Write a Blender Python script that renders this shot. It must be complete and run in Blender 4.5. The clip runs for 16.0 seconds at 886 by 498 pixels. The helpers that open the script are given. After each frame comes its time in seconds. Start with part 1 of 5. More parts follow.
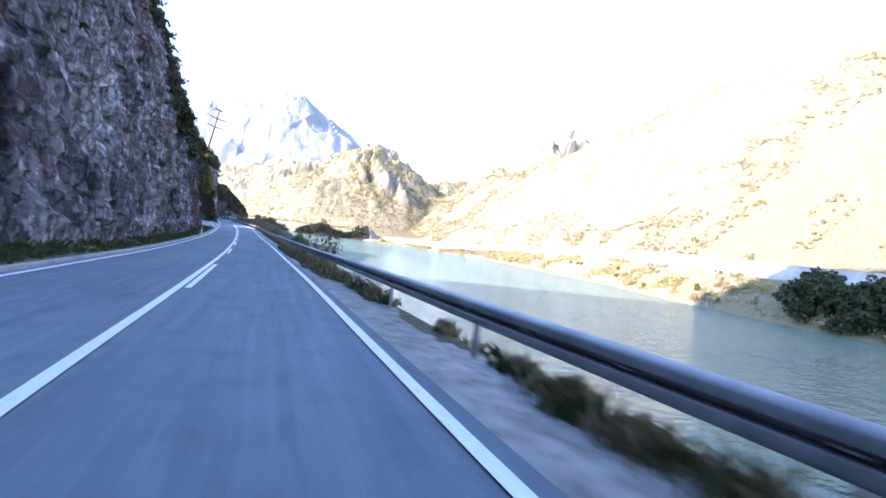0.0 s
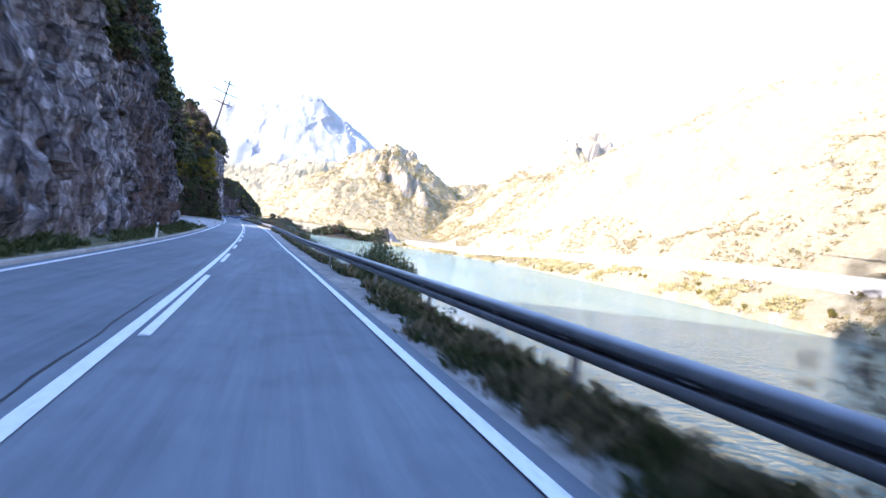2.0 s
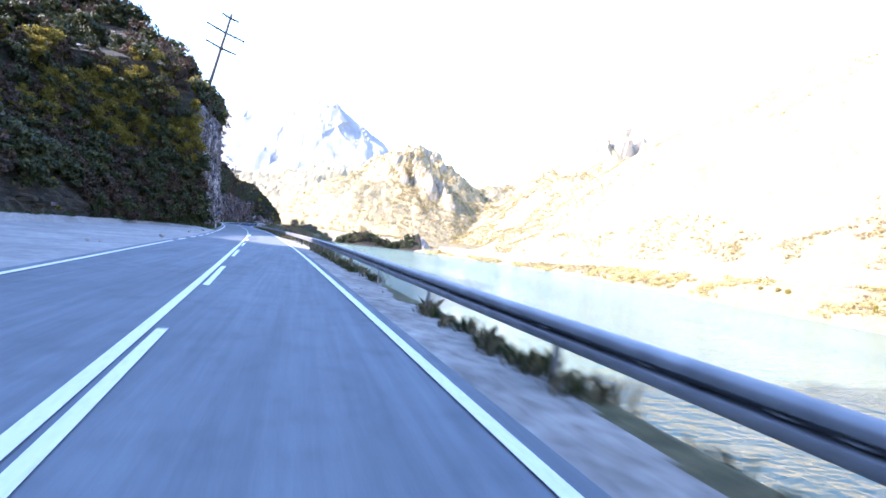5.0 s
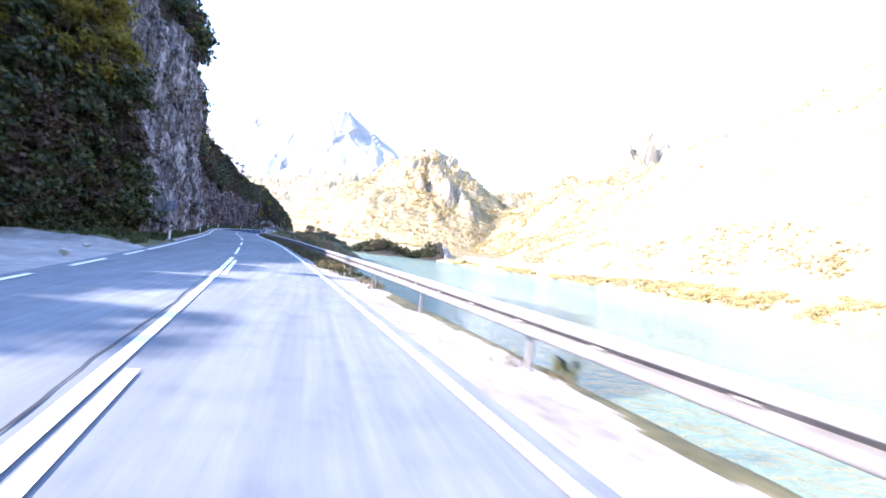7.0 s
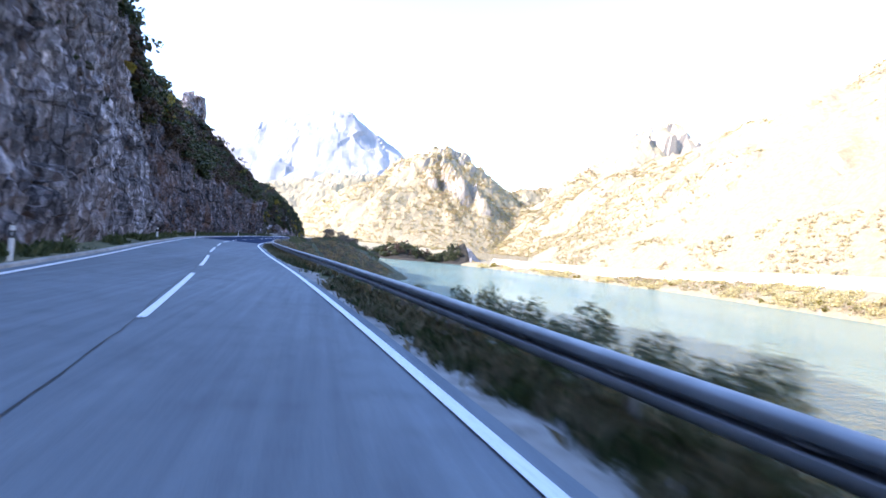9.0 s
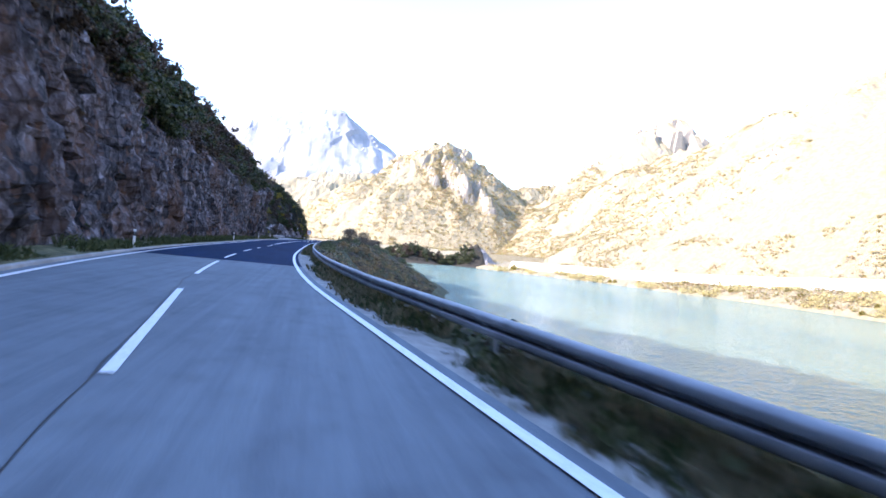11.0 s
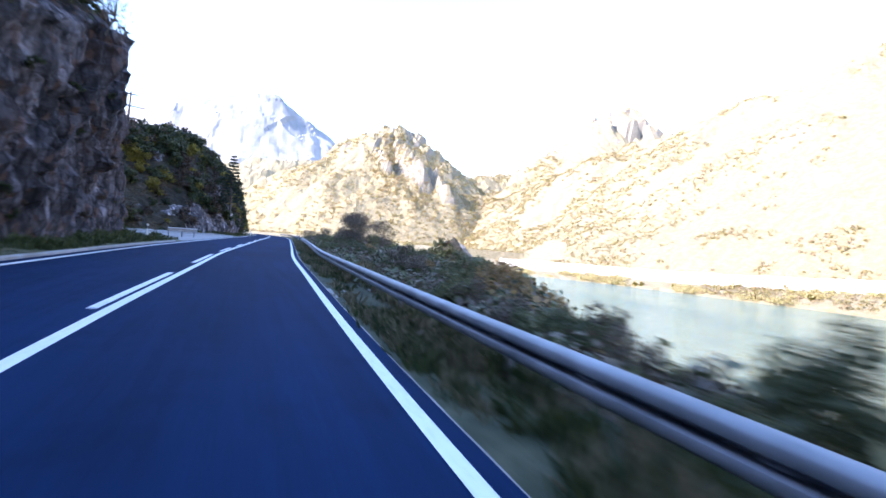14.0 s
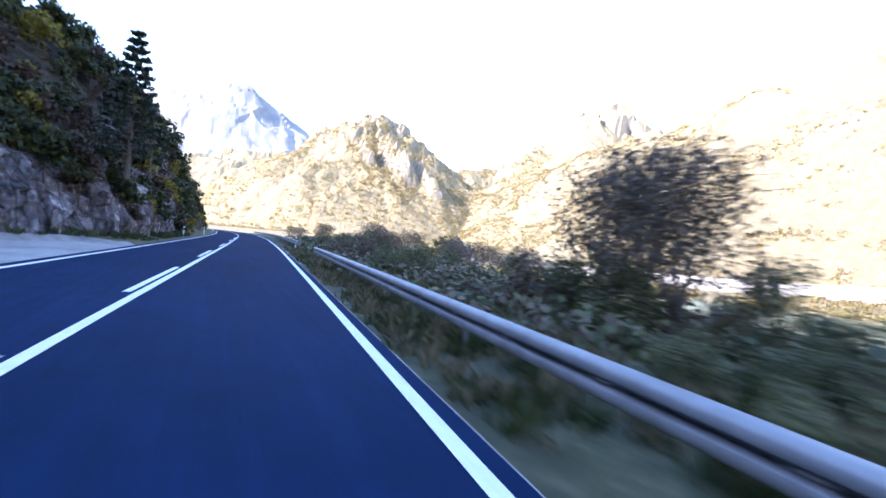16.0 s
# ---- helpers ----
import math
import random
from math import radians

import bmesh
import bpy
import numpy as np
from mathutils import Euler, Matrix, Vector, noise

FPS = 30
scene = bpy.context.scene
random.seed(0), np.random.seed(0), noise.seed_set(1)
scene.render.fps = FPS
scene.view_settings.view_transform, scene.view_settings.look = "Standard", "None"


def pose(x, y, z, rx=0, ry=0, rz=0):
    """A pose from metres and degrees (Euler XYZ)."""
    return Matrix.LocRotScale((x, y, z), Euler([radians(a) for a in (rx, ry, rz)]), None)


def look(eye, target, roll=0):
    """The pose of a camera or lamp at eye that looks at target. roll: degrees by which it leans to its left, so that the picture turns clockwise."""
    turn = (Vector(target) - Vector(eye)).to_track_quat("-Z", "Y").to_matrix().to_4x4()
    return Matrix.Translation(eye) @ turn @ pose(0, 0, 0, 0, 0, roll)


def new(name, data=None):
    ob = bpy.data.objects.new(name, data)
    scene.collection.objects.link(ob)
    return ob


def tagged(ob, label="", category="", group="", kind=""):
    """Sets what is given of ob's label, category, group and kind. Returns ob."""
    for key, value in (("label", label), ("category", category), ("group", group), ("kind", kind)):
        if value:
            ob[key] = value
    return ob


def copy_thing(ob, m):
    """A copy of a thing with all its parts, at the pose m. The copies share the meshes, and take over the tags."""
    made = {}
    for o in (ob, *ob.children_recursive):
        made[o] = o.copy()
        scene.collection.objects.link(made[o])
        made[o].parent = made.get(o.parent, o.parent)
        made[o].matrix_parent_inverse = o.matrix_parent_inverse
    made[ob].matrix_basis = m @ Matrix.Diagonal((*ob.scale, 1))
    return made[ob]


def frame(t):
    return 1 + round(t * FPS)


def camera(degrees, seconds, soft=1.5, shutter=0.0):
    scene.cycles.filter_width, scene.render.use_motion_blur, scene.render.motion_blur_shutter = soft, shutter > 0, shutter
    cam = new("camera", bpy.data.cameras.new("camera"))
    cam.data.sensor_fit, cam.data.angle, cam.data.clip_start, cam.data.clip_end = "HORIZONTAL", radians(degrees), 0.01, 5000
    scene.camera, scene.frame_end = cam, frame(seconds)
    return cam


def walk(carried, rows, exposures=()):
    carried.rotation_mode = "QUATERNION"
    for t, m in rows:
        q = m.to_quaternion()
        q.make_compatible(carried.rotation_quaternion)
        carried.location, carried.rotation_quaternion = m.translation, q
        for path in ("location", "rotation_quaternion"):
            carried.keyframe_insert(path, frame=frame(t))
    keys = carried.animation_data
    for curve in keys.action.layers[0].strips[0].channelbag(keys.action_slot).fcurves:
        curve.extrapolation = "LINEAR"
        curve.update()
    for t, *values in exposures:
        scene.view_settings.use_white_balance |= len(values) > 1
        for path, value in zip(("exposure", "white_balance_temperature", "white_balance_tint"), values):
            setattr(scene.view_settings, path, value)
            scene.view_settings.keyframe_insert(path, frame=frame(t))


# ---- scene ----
# ---- camera ----
cam = camera(82.1, 16.0, soft=1.6, shutter=0.27)
PATH = [
    (0, -0.04, -0.00, 2.32, 88.95, -6.86, -18.94),
    (0.5, -0.23, 9.86, 2.06, 88.80, -7.07, -18.36),
    (1, -0.54, 19.62, 1.82, 88.81, -7.17, -17.88),
    (1.5, -0.79, 29.39, 1.59, 88.94, -7.23, -17.67),
    (2, -1.15, 39.24, 1.40, 89.20, -7.78, -17.57),
    (2.5, -1.51, 49.17, 1.23, 89.09, -7.43, -17.35),
    (3, -1.95, 59.11, 1.08, 89.11, -7.20, -17.21),
    (3.5, -2.40, 69.00, 0.95, 89.05, -7.09, -17.13),
    (4, -2.88, 78.88, 0.83, 89.12, -6.81, -16.66),
    (6.5, -5.79, 128.50, 0.85, 90.02, -6.93, -14.75),
    (7, -6.67, 139.67, 0.81, 90.15, -6.94, -14.64),
    (7.5, -7.59, 150.90, 0.78, 90.18, -7.14, -14.56),
    (8, -8.57, 162.11, 0.78, 90.51, -6.01, -14.58),
    (8.5, -9.52, 173.31, 0.80, 90.28, -5.93, -14.31),
    (9, -10.60, 184.37, 0.84, 90.16, -5.35, -13.91),
    (11.5, -17.92, 234.34, 1.00, 90.16, -4.87, -15.56),
    (12, -18.75, 246.34, 1.05, 89.93, -4.64, -17.02),
    (12.5, -19.06, 258.45, 1.12, 89.89, -4.69, -18.29),
    (13, -19.11, 270.58, 1.17, 89.82, -4.82, -19.36),
    (13.5, -18.94, 282.57, 1.24, 89.72, -4.79, -20.50),
    (14, -18.62, 294.51, 1.35, 89.83, -4.78, -21.64),
    (14.5, -18.09, 306.36, 1.48, 89.72, -4.19, -22.61),
    (15, -17.43, 318.08, 1.60, 89.64, -4.78, -23.47),
    (15.5, -16.74, 329.55, 1.69, 89.75, -5.23, -24.19),
    (16, -15.99, 340.70, 1.77, 89.68, -5.17, -24.48),
]
EXPOSURE = [(0, 1.34, 5450, 28), (3.0, 1.34, 5450, 28), (4.0, 1.48, 5450, 28), (6.4, 1.64, 5500, 28), (7.0, 1.68, 5650, 29), (7.5, 1.6, 5600, 29), (8.1, 1.36, 5450, 28), (9.0, 1.32, 5450, 28), (16, 1.32, 5450, 28)]
walk(cam, [(r[0], pose(*r[1:])) for r in PATH], EXPOSURE)

# ---- world and sun ----
SUN_ELEV, SUN_AZ = 30.0, -97.0          # degrees; azimuth clockwise from +y
world = bpy.data.worlds.new("world")
scene.world = world
world.use_nodes = True
wn = world.node_tree.nodes
sky = wn.new("ShaderNodeTexSky")
sky.sky_type = 'NISHITA'
sky.sun_disc = False
sky.sun_elevation, sky.sun_rotation = radians(SUN_ELEV), radians(SUN_AZ)
sky.air_density, sky.dust_density, sky.ozone_density = 1.6, 0.5, 2.5
world.node_tree.links.new(sky.outputs[0], wn["Background"].inputs[0])
wn["Background"].inputs[1].default_value = 0.27
sun = new("sun", bpy.data.lights.new("sun", 'SUN'))
sun.data.energy, sun.data.angle, sun.data.color = 6.7, radians(0.6), (1.0, 0.87, 0.68)
_a, _e = radians(SUN_AZ), radians(SUN_ELEV)
SUN_DIR = Vector((math.sin(_a) * math.cos(_e), math.cos(_a) * math.cos(_e), math.sin(_e)))
sun.matrix_world = look(SUN_DIR * 100, (0, 0, 0))

# ---- numeric noise ----
rng = np.random.default_rng(7)


def hash3(ix, iy, iz, seed):
    n = (ix * 374761393 + iy * 668265263 + iz * 2147483647 + seed * 144665) & 0x7FFFFFFF
    n = ((n ^ (n >> 13)) * 1274126177) & 0x7FFFFFFF
    n = ((n ^ (n >> 16)) * 668265263) & 0x7FFFFFFF
    return ((n ^ (n >> 15)) & 0xFFFFF) / 1048575.0


def vnoise(x, y, z, seed=0):
    xi, yi, zi = (np.floor(a).astype(np.int64) for a in (x, y, z))
    fx, fy, fz = x - xi, y - yi, z - zi
    fx, fy, fz = (a * a * (3 - 2 * a) for a in (fx, fy, fz))
    r = 0
    for a in (0, 1):
        for b in (0, 1):
            for c in (0, 1):
                w = (fx if a else 1 - fx) * (fy if b else 1 - fy) * (fz if c else 1 - fz)
                r = r + w * hash3(xi + a, yi + b, zi + c, seed)
    return r - 0.5


def fbm(x, y, z, octaves=4, seed=0):
    r, amp = 0, 1.0
    for o in range(octaves):
        r = r + amp * vnoise(x * 2 ** o, y * 2 ** o, z * 2 ** o, seed + o)
        amp *= 0.5
    return r


def cells(x, y, z, seed=0):
    """Nearest cell: its random value and two random slopes, for faceted rock."""
    xi, yi, zi = (np.floor(a).astype(np.int64) for a in (x, y, z))
    best = np.full(x.shape, 9e9)
    val = np.zeros_like(x)
    for a in (-1, 0, 1):
        for b in (-1, 0, 1):
            for c in (-1, 0, 1):
                jx, jy, jz = xi + a, yi + b, zi + c
                dx = jx + hash3(jx, jy, jz, seed) - x
                dy = jy + hash3(jx, jy, jz, seed + 1) - y
                dz = jz + hash3(jx, jy, jz, seed + 2) - z
                d = dx * dx + dy * dy + dz * dz
                v = hash3(jx, jy, jz, seed + 3) - 0.5 + dy * (hash3(jx, jy, jz, seed + 4) - 0.5) * 2.2 \
                    + dz * (hash3(jx, jy, jz, seed + 5) - 0.5) * 0.7
                m = d < best
                best = np.where(m, d, best)
                val = np.where(m, v, val)
    return val, np.sqrt(best)


def knots(table):
    t = np.array(table, float)
    y, v = t[:, 0], t[:, 1]
    m = np.gradient(v, y)

    def f(q):
        q = np.asarray(q, float)
        k = np.clip(np.searchsorted(y, q) - 1, 0, len(y) - 2)
        h = y[k + 1] - y[k]
        u = np.clip((q - y[k]) / h, 0, 1)
        out = (2 * u**3 - 3 * u**2 + 1) * v[k] + (u**3 - 2 * u**2 + u) * h * m[k] \
            + (-2 * u**3 + 3 * u**2) * v[k + 1] + (u**3 - u**2) * h * m[k + 1]
        return out + np.where(q < y[0], (q - y[0]) * m[0], 0) + np.where(q > y[-1], (q - y[-1]) * m[-1], 0)
    return f


def sat(v):
    v = np.clip(v, 0, 1)
    return v * v * (3 - 2 * v)


# ---- line of the road ----
EDGE = knots([(-60, 2.9), (-20, 2.1), (5, 1.58), (15, 1.42), (30, 1.06), (45, 0.58), (60, 0.0), (75, -0.7), (90, -1.45), (110, -2.6),
              (133, -4.15), (150, -5.4), (168, -6.95), (180, -8.2), (190, -9.3), (205, -11.3), (220, -13.7), (232, -15.4),
              (240, -16.45), (250, -17.2), (262, -17.6), (275, -17.58), (287, -17.35), (300, -17.05), (312, -16.5), (323, -15.93),
              (335, -14.95), (346, -14.05), (360, -12.9), (390, -10.6), (430, -8.4), (480, -9.0), (540, -16.0)])
CEN = knots([(-60, -3.37), (20, -3.36), (100, -3.36), (165, -3.4), (200, -3.43), (290, -3.45), (320, -3.46), (335, -3.5), (350, -3.58), (520, -3.58)])
CAMX = knots([(r[2], r[1]) for r in PATH[::2]])
GRADE = knots([(-60, 1.6), (-10, 1.05), (0, 0.82), (10, 0.56), (20, 0.32), (29, 0.09), (39, -0.1), (59, -0.42), (79, -0.66), (105, -0.7),
               (128, -0.66), (151, -0.72), (173, -0.7), (184, -0.66), (234, -0.5), (258, -0.38), (282, -0.26), (306, -0.02),
               (330, 0.19), (341, 0.27), (370, 0.4), (420, 0.5), (540, 0.6)])
CROSS = knots([(-60, 1.3), (0, 1.3), (20, 1.6), (39, 1.9), (60, 1.7), (79, 1.3), (128, 1.4), (151, 1.4), (165, 0.6), (184, -0.2), (234, -0.7),
               (258, -0.9), (306, -1.1), (330, -0.6), (345, -0.4), (400, 0), (540, 0)])
ROAD_END = 520.0
LANES = 6.95            # between the two edge lines


def road_z(x, y):
    return GRADE(y) + (x - CAMX(np.clip(y, 0, 340.7)) - np.clip(y - 340.7, 0, 200) * 0.07) * np.tan(np.radians(CROSS(y)))


# ---- materials ----
def material(name, rough=0.8, metal=0.0):
    m = bpy.data.materials.new(name)
    m.use_nodes = True
    n, l = m.node_tree.nodes, m.node_tree.links
    b = n["Principled BSDF"]
    b.inputs["Roughness"].default_value = rough
    b.inputs["Metallic"].default_value = metal
    return m, n, l, b


def noise_node(n, l, scale, detail=6.0, rough=0.6, coord="Object", stretch=None):
    tc = n.new("ShaderNodeTexCoord")
    t = n.new("ShaderNodeTexNoise")
    t.inputs["Scale"].default_value, t.inputs["Detail"].default_value, t.inputs["Roughness"].default_value = scale, detail, rough
    if stretch:
        mp = n.new("ShaderNodeMapping")
        mp.inputs["Scale"].default_value = stretch
        l.new(tc.outputs[coord], mp.inputs[0])
        l.new(mp.outputs[0], t.inputs["Vector"])
    else:
        l.new(tc.outputs[coord], t.inputs["Vector"])
    return t


def ramp(n, l, src, stops):
    r = n.new("ShaderNodeValToRGB")
    while len(r.color_ramp.elements) < len(stops):
        r.color_ramp.elements.new(0.5)
    for e, (p, c) in zip(r.color_ramp.elements, stops):
        e.position, e.color = p, (*c, 1)
    l.new(src, r.inputs[0])
    return r


def mix(n, l, a, b, fac, kind='MIX'):
    m = n.new("ShaderNodeMix")
    m.data_type, m.blend_type = 'RGBA', kind
    for s, v in ((m.inputs[6], a), (m.inputs[7], b)):
        if isinstance(v, tuple):
            s.default_value = (*v, 1)
        else:
            l.new(v, s)
    if isinstance(fac, float):
        m.inputs[0].default_value = fac
    else:
        l.new(fac, m.inputs[0])
    return m.outputs[2]


def bump(n, l, b, src, strength=0.4, dist=0.05):
    u = n.new("ShaderNodeBump")
    u.inputs["Strength"].default_value, u.inputs["Distance"].default_value = strength, dist
    l.new(src, u.inputs["Height"])
    l.new(u.outputs[0], b.inputs["Normal"])
    return u


def simple(name, stops, scale, rough=0.8, metal=0.0, detail=6.0, bump_s=0.3, bump_d=0.02, stretch=None, second=None):
    m, n, l, b = material(name, rough, metal)
    t = noise_node(n, l, scale, detail, 0.62, stretch=stretch)
    col = ramp(n, l, t.outputs[0], stops).outputs[0]
    if second:
        t2 = noise_node(n, l, second[0], 3.0)
        r2 = ramp(n, l, t2.outputs[0], [(0.35, (second[1],) * 3), (0.65, (1, 1, 1))])
        col = mix(n, l, col, r2.outputs[0], 1.0, 'MULTIPLY')
    l.new(col, b.inputs["Base Color"])
    if bump_s:
        bump(n, l, b, t.outputs[0], bump_s, bump_d)
    return m


def foliage(name, cols, trans=0.25):
    m, n, l, b = material(name, 0.6)
    g = n.new("ShaderNodeNewGeometry")
    o = n.new("ShaderNodeObjectInfo")
    add = n.new("ShaderNodeMath")
    add.operation = 'MULTIPLY_ADD'
    l.new(g.outputs["Random Per Island"], add.inputs[0])
    add.inputs[1].default_value = 0.65
    mul = n.new("ShaderNodeMath")
    mul.operation = 'MULTIPLY'
    l.new(o.outputs["Random"], mul.inputs[0])
    mul.inputs[1].default_value = 0.35
    l.new(mul.outputs[0], add.inputs[2])
    r = ramp(n, l, add.outputs[0], cols)
    l.new(r.outputs[0], b.inputs["Base Color"])
    tr = n.new("ShaderNodeBsdfTranslucent")
    l.new(r.outputs[0], tr.inputs[0])
    ms = n.new("ShaderNodeMixShader")
    ms.inputs[0].default_value = trans
    l.new(b.outputs[0], ms.inputs[1])
    l.new(tr.outputs[0], ms.inputs[2])
    l.new(ms.outputs[0], n["Material Output"].inputs[0])
    return m


def asphalt(name, lo, hi, wear, gloss):
    m, n, l, b = material(name, 0.88)
    b.inputs["Specular IOR Level"].default_value = gloss
    fine = noise_node(n, l, 90.0, 3.0)
    big = noise_node(n, l, 0.35, 5.0, stretch=(1.0, 0.25, 1.0))
    col = ramp(n, l, fine.outputs[0], [(0.3, lo), (0.7, hi)]).outputs[0]
    r2 = ramp(n, l, big.outputs[0], [(0.35, (wear,) * 3), (0.62, (1, 1, 1))])
    col = mix(n, l, col, r2.outputs[0], 1.0, 'MULTIPLY')
    streak = noise_node(n, l, 5.0, 4.0, stretch=(1.0, 0.03, 1.0))
    r3 = ramp(n, l, streak.outputs[0], [(0.35, (0.84, 0.84, 0.85)), (0.65, (1.06, 1.06, 1.05))])
    col = mix(n, l, col, r3.outputs[0], 1.0, 'MULTIPLY')
    blot = noise_node(n, l, 1.4, 6.0, 0.7)
    r4 = ramp(n, l, blot.outputs[0], [(0.3, (0.8, 0.8, 0.8)), (0.48, (1, 1, 1)), (0.75, (1.08, 1.08, 1.07))])
    col = mix(n, l, col, r4.outputs[0], 1.0, 'MULTIPLY')
    l.new(col, b.inputs["Base Color"])
    bump(n, l, b, fine.outputs[0], 0.5, 0.004)
    return m


def voronoi(n, l, scale, stretch, feature='F1'):
    tc = n.new("ShaderNodeTexCoord")
    mp = n.new("ShaderNodeMapping")
    mp.inputs["Scale"].default_value = stretch
    l.new(tc.outputs["Object"], mp.inputs[0])
    wob = n.new("ShaderNodeTexNoise")
    wob.inputs["Scale"].default_value, wob.inputs["Detail"].default_value = scale * 1.3, 3.0
    l.new(mp.outputs[0], wob.inputs["Vector"])
    add = n.new("ShaderNodeMixRGB")
    add.blend_type = 'ADD'
    add.inputs[0].default_value = 0.3 / scale
    l.new(mp.outputs[0], add.inputs[1])
    l.new(wob.outputs["Color"], add.inputs[2])
    v = n.new("ShaderNodeTexVoronoi")
    v.feature = feature
    v.inputs["Scale"].default_value = scale
    l.new(add.outputs[0], v.inputs["Vector"])
    return v


def rock_material(name, light, mid, dark, warm):
    m, n, l, b = material(name, 0.92)
    b.inputs["Specular IOR Level"].default_value = 0.25
    bed = noise_node(n, l, 0.5, 10.0, 0.66, stretch=(1, 1, 0.35))
    knob = noise_node(n, l, 2.8, 9.0, 0.7, stretch=(1, 1, 0.42))
    grit = noise_node(n, l, 13.0, 5.0, 0.7)
    streak = noise_node(n, l, 0.8, 5.0, 0.6, stretch=(1, 1, 0.07))
    stain = noise_node(n, l, 0.16, 5.0)
    c = ramp(n, l, bed.outputs[0], [(0.3, dark), (0.46, mid), (0.66, light)]).outputs[0]
    # blocks and the joints between them
    block = voronoi(n, l, 1.3, (1.0, 1.0, 0.3))
    joint = voronoi(n, l, 1.3, (1.0, 1.0, 0.3), 'DISTANCE_TO_EDGE')
    chip = voronoi(n, l, 4.6, (1.0, 1.0, 0.55))
    split = n.new("ShaderNodeSeparateColor")
    split2 = n.new("ShaderNodeSeparateColor")
    l.new(block.outputs["Color"], split.inputs[0])
    l.new(chip.outputs["Color"], split2.inputs[0])
    tones = [ramp(n, l, split.outputs[0], [(0.0, (0.62, 0.61, 0.61)), (1.0, (1.25, 1.25, 1.27))]),
             ramp(n, l, split2.outputs[0], [(0.0, (0.5, 0.49, 0.49)), (0.6, (0.95, 0.95, 0.95)), (1.0, (1.6, 1.6, 1.63))]),
             ramp(n, l, joint.outputs["Distance"], [(0.0, (0.22, 0.21, 0.21)), (0.035, (0.75, 0.75, 0.75)), (0.08, (1, 1, 1))]),
             ramp(n, l, knob.outputs[0], [(0.32, (0.25, 0.24, 0.24)), (0.47, (0.9, 0.9, 0.9)), (0.68, (1.6, 1.6, 1.62))]),
             ramp(n, l, grit.outputs[0], [(0.3, (0.65, 0.65, 0.65)), (0.62, (1.15, 1.15, 1.15))]),
             ramp(n, l, streak.outputs[0], [(0.36, (0.5, 0.5, 0.52)), (0.5, (1, 1, 1))])]
    for q in tones:
        c = mix(n, l, c, q.outputs[0], 1.0, 'MULTIPLY')
    w = ramp(n, l, stain.outputs[0], [(0.52, (0, 0, 0)), (0.68, (0.42, 0.42, 0.42))])
    c = mix(n, l, c, warm, w.outputs[0])
    rusty = ramp(n, l, split2.outputs[1], [(0.86, (0, 0, 0)), (0.9, (0.4, 0.4, 0.4))])
    c = mix(n, l, c, warm, rusty.outputs[0])
    l.new(c, b.inputs["Base Color"])
    h = split2.outputs[2]
    for src, k in ((split.outputs[1], 0.8), (knob.outputs[0], 1.6), (grit.outputs[0], 0.5)):
        f = n.new("ShaderNodeMath")
        f.operation = 'MULTIPLY_ADD'
        l.new(src, f.inputs[0])
        f.inputs[1].default_value = k
        l.new(h, f.inputs[2])
        h = f.outputs[0]
    bump(n, l, b, h, 1.0, 0.13)
    return m


M = {}
M["asphalt_old"] = asphalt("asphalt_old", (0.138, 0.16, 0.182), (0.212, 0.238, 0.262), 0.8, 0.22)
M["asphalt_new"] = asphalt("asphalt_new", (0.004, 0.015, 0.05), (0.009, 0.028, 0.086), 0.7, 0.07)
M["paint"] = simple("road_paint", [(0.3, (0.55, 0.55, 0.53)), (0.5, (0.78, 0.78, 0.76)), (0.8, (0.82, 0.82, 0.8))], 14.0, 0.6, bump_s=0.1)
M["gravel"] = simple("gravel", [(0.28, (0.16, 0.15, 0.13)), (0.5, (0.33, 0.31, 0.28)), (0.72, (0.46, 0.44, 0.4))], 3.0, 0.95, detail=12.0, bump_s=0.8, bump_d=0.04, second=(0.5, 0.65))
M["concrete"] = simple("concrete", [(0.3, (0.24, 0.235, 0.225)), (0.7, (0.4, 0.39, 0.37))], 2.5, 0.9, detail=10.0, bump_s=0.4, second=(0.4, 0.7))
M["galv"] = simple("galvanised_steel", [(0.35, (0.22, 0.225, 0.235)), (0.65, (0.34, 0.345, 0.355))], 3.0, 0.55, 0.35, bump_s=0.04, second=(0.7, 0.8))
M["zinc"] = simple("bright_zinc", [(0.35, (0.42, 0.42, 0.42)), (0.65, (0.6, 0.6, 0.6))], 20.0, 0.5, 0.3, bump_s=0)
M["rust"] = simple("weathered_steel", [(0.35, (0.05, 0.045, 0.04)), (0.65, (0.12, 0.1, 0.09))], 9.0, 0.8, 0.2)
M["crack"] = simple("crack_seal", [(0.3, (0.012, 0.012, 0.013)), (0.7, (0.03, 0.03, 0.032))], 8.0, 0.6)
M["rock"] = rock_material("limestone", (0.4, 0.386, 0.4), (0.175, 0.168, 0.178), (0.035, 0.033, 0.036), (0.14, 0.09, 0.066))
# Darker tone of the limestone, for two stretches of the cliff
M["rock_dark"] = rock_material("darker_limestone", (0.2, 0.187, 0.2), (0.07, 0.066, 0.072), (0.014, 0.013, 0.015), (0.15, 0.08, 0.05))
M["grass"] = simple("dry_grass", [(0.25, (0.03, 0.04, 0.012)), (0.5, (0.1, 0.1, 0.035)), (0.75, (0.24, 0.2, 0.1))], 2.2, 0.9, detail=12.0, bump_s=1.0, bump_d=0.1, second=(0.25, 0.55))
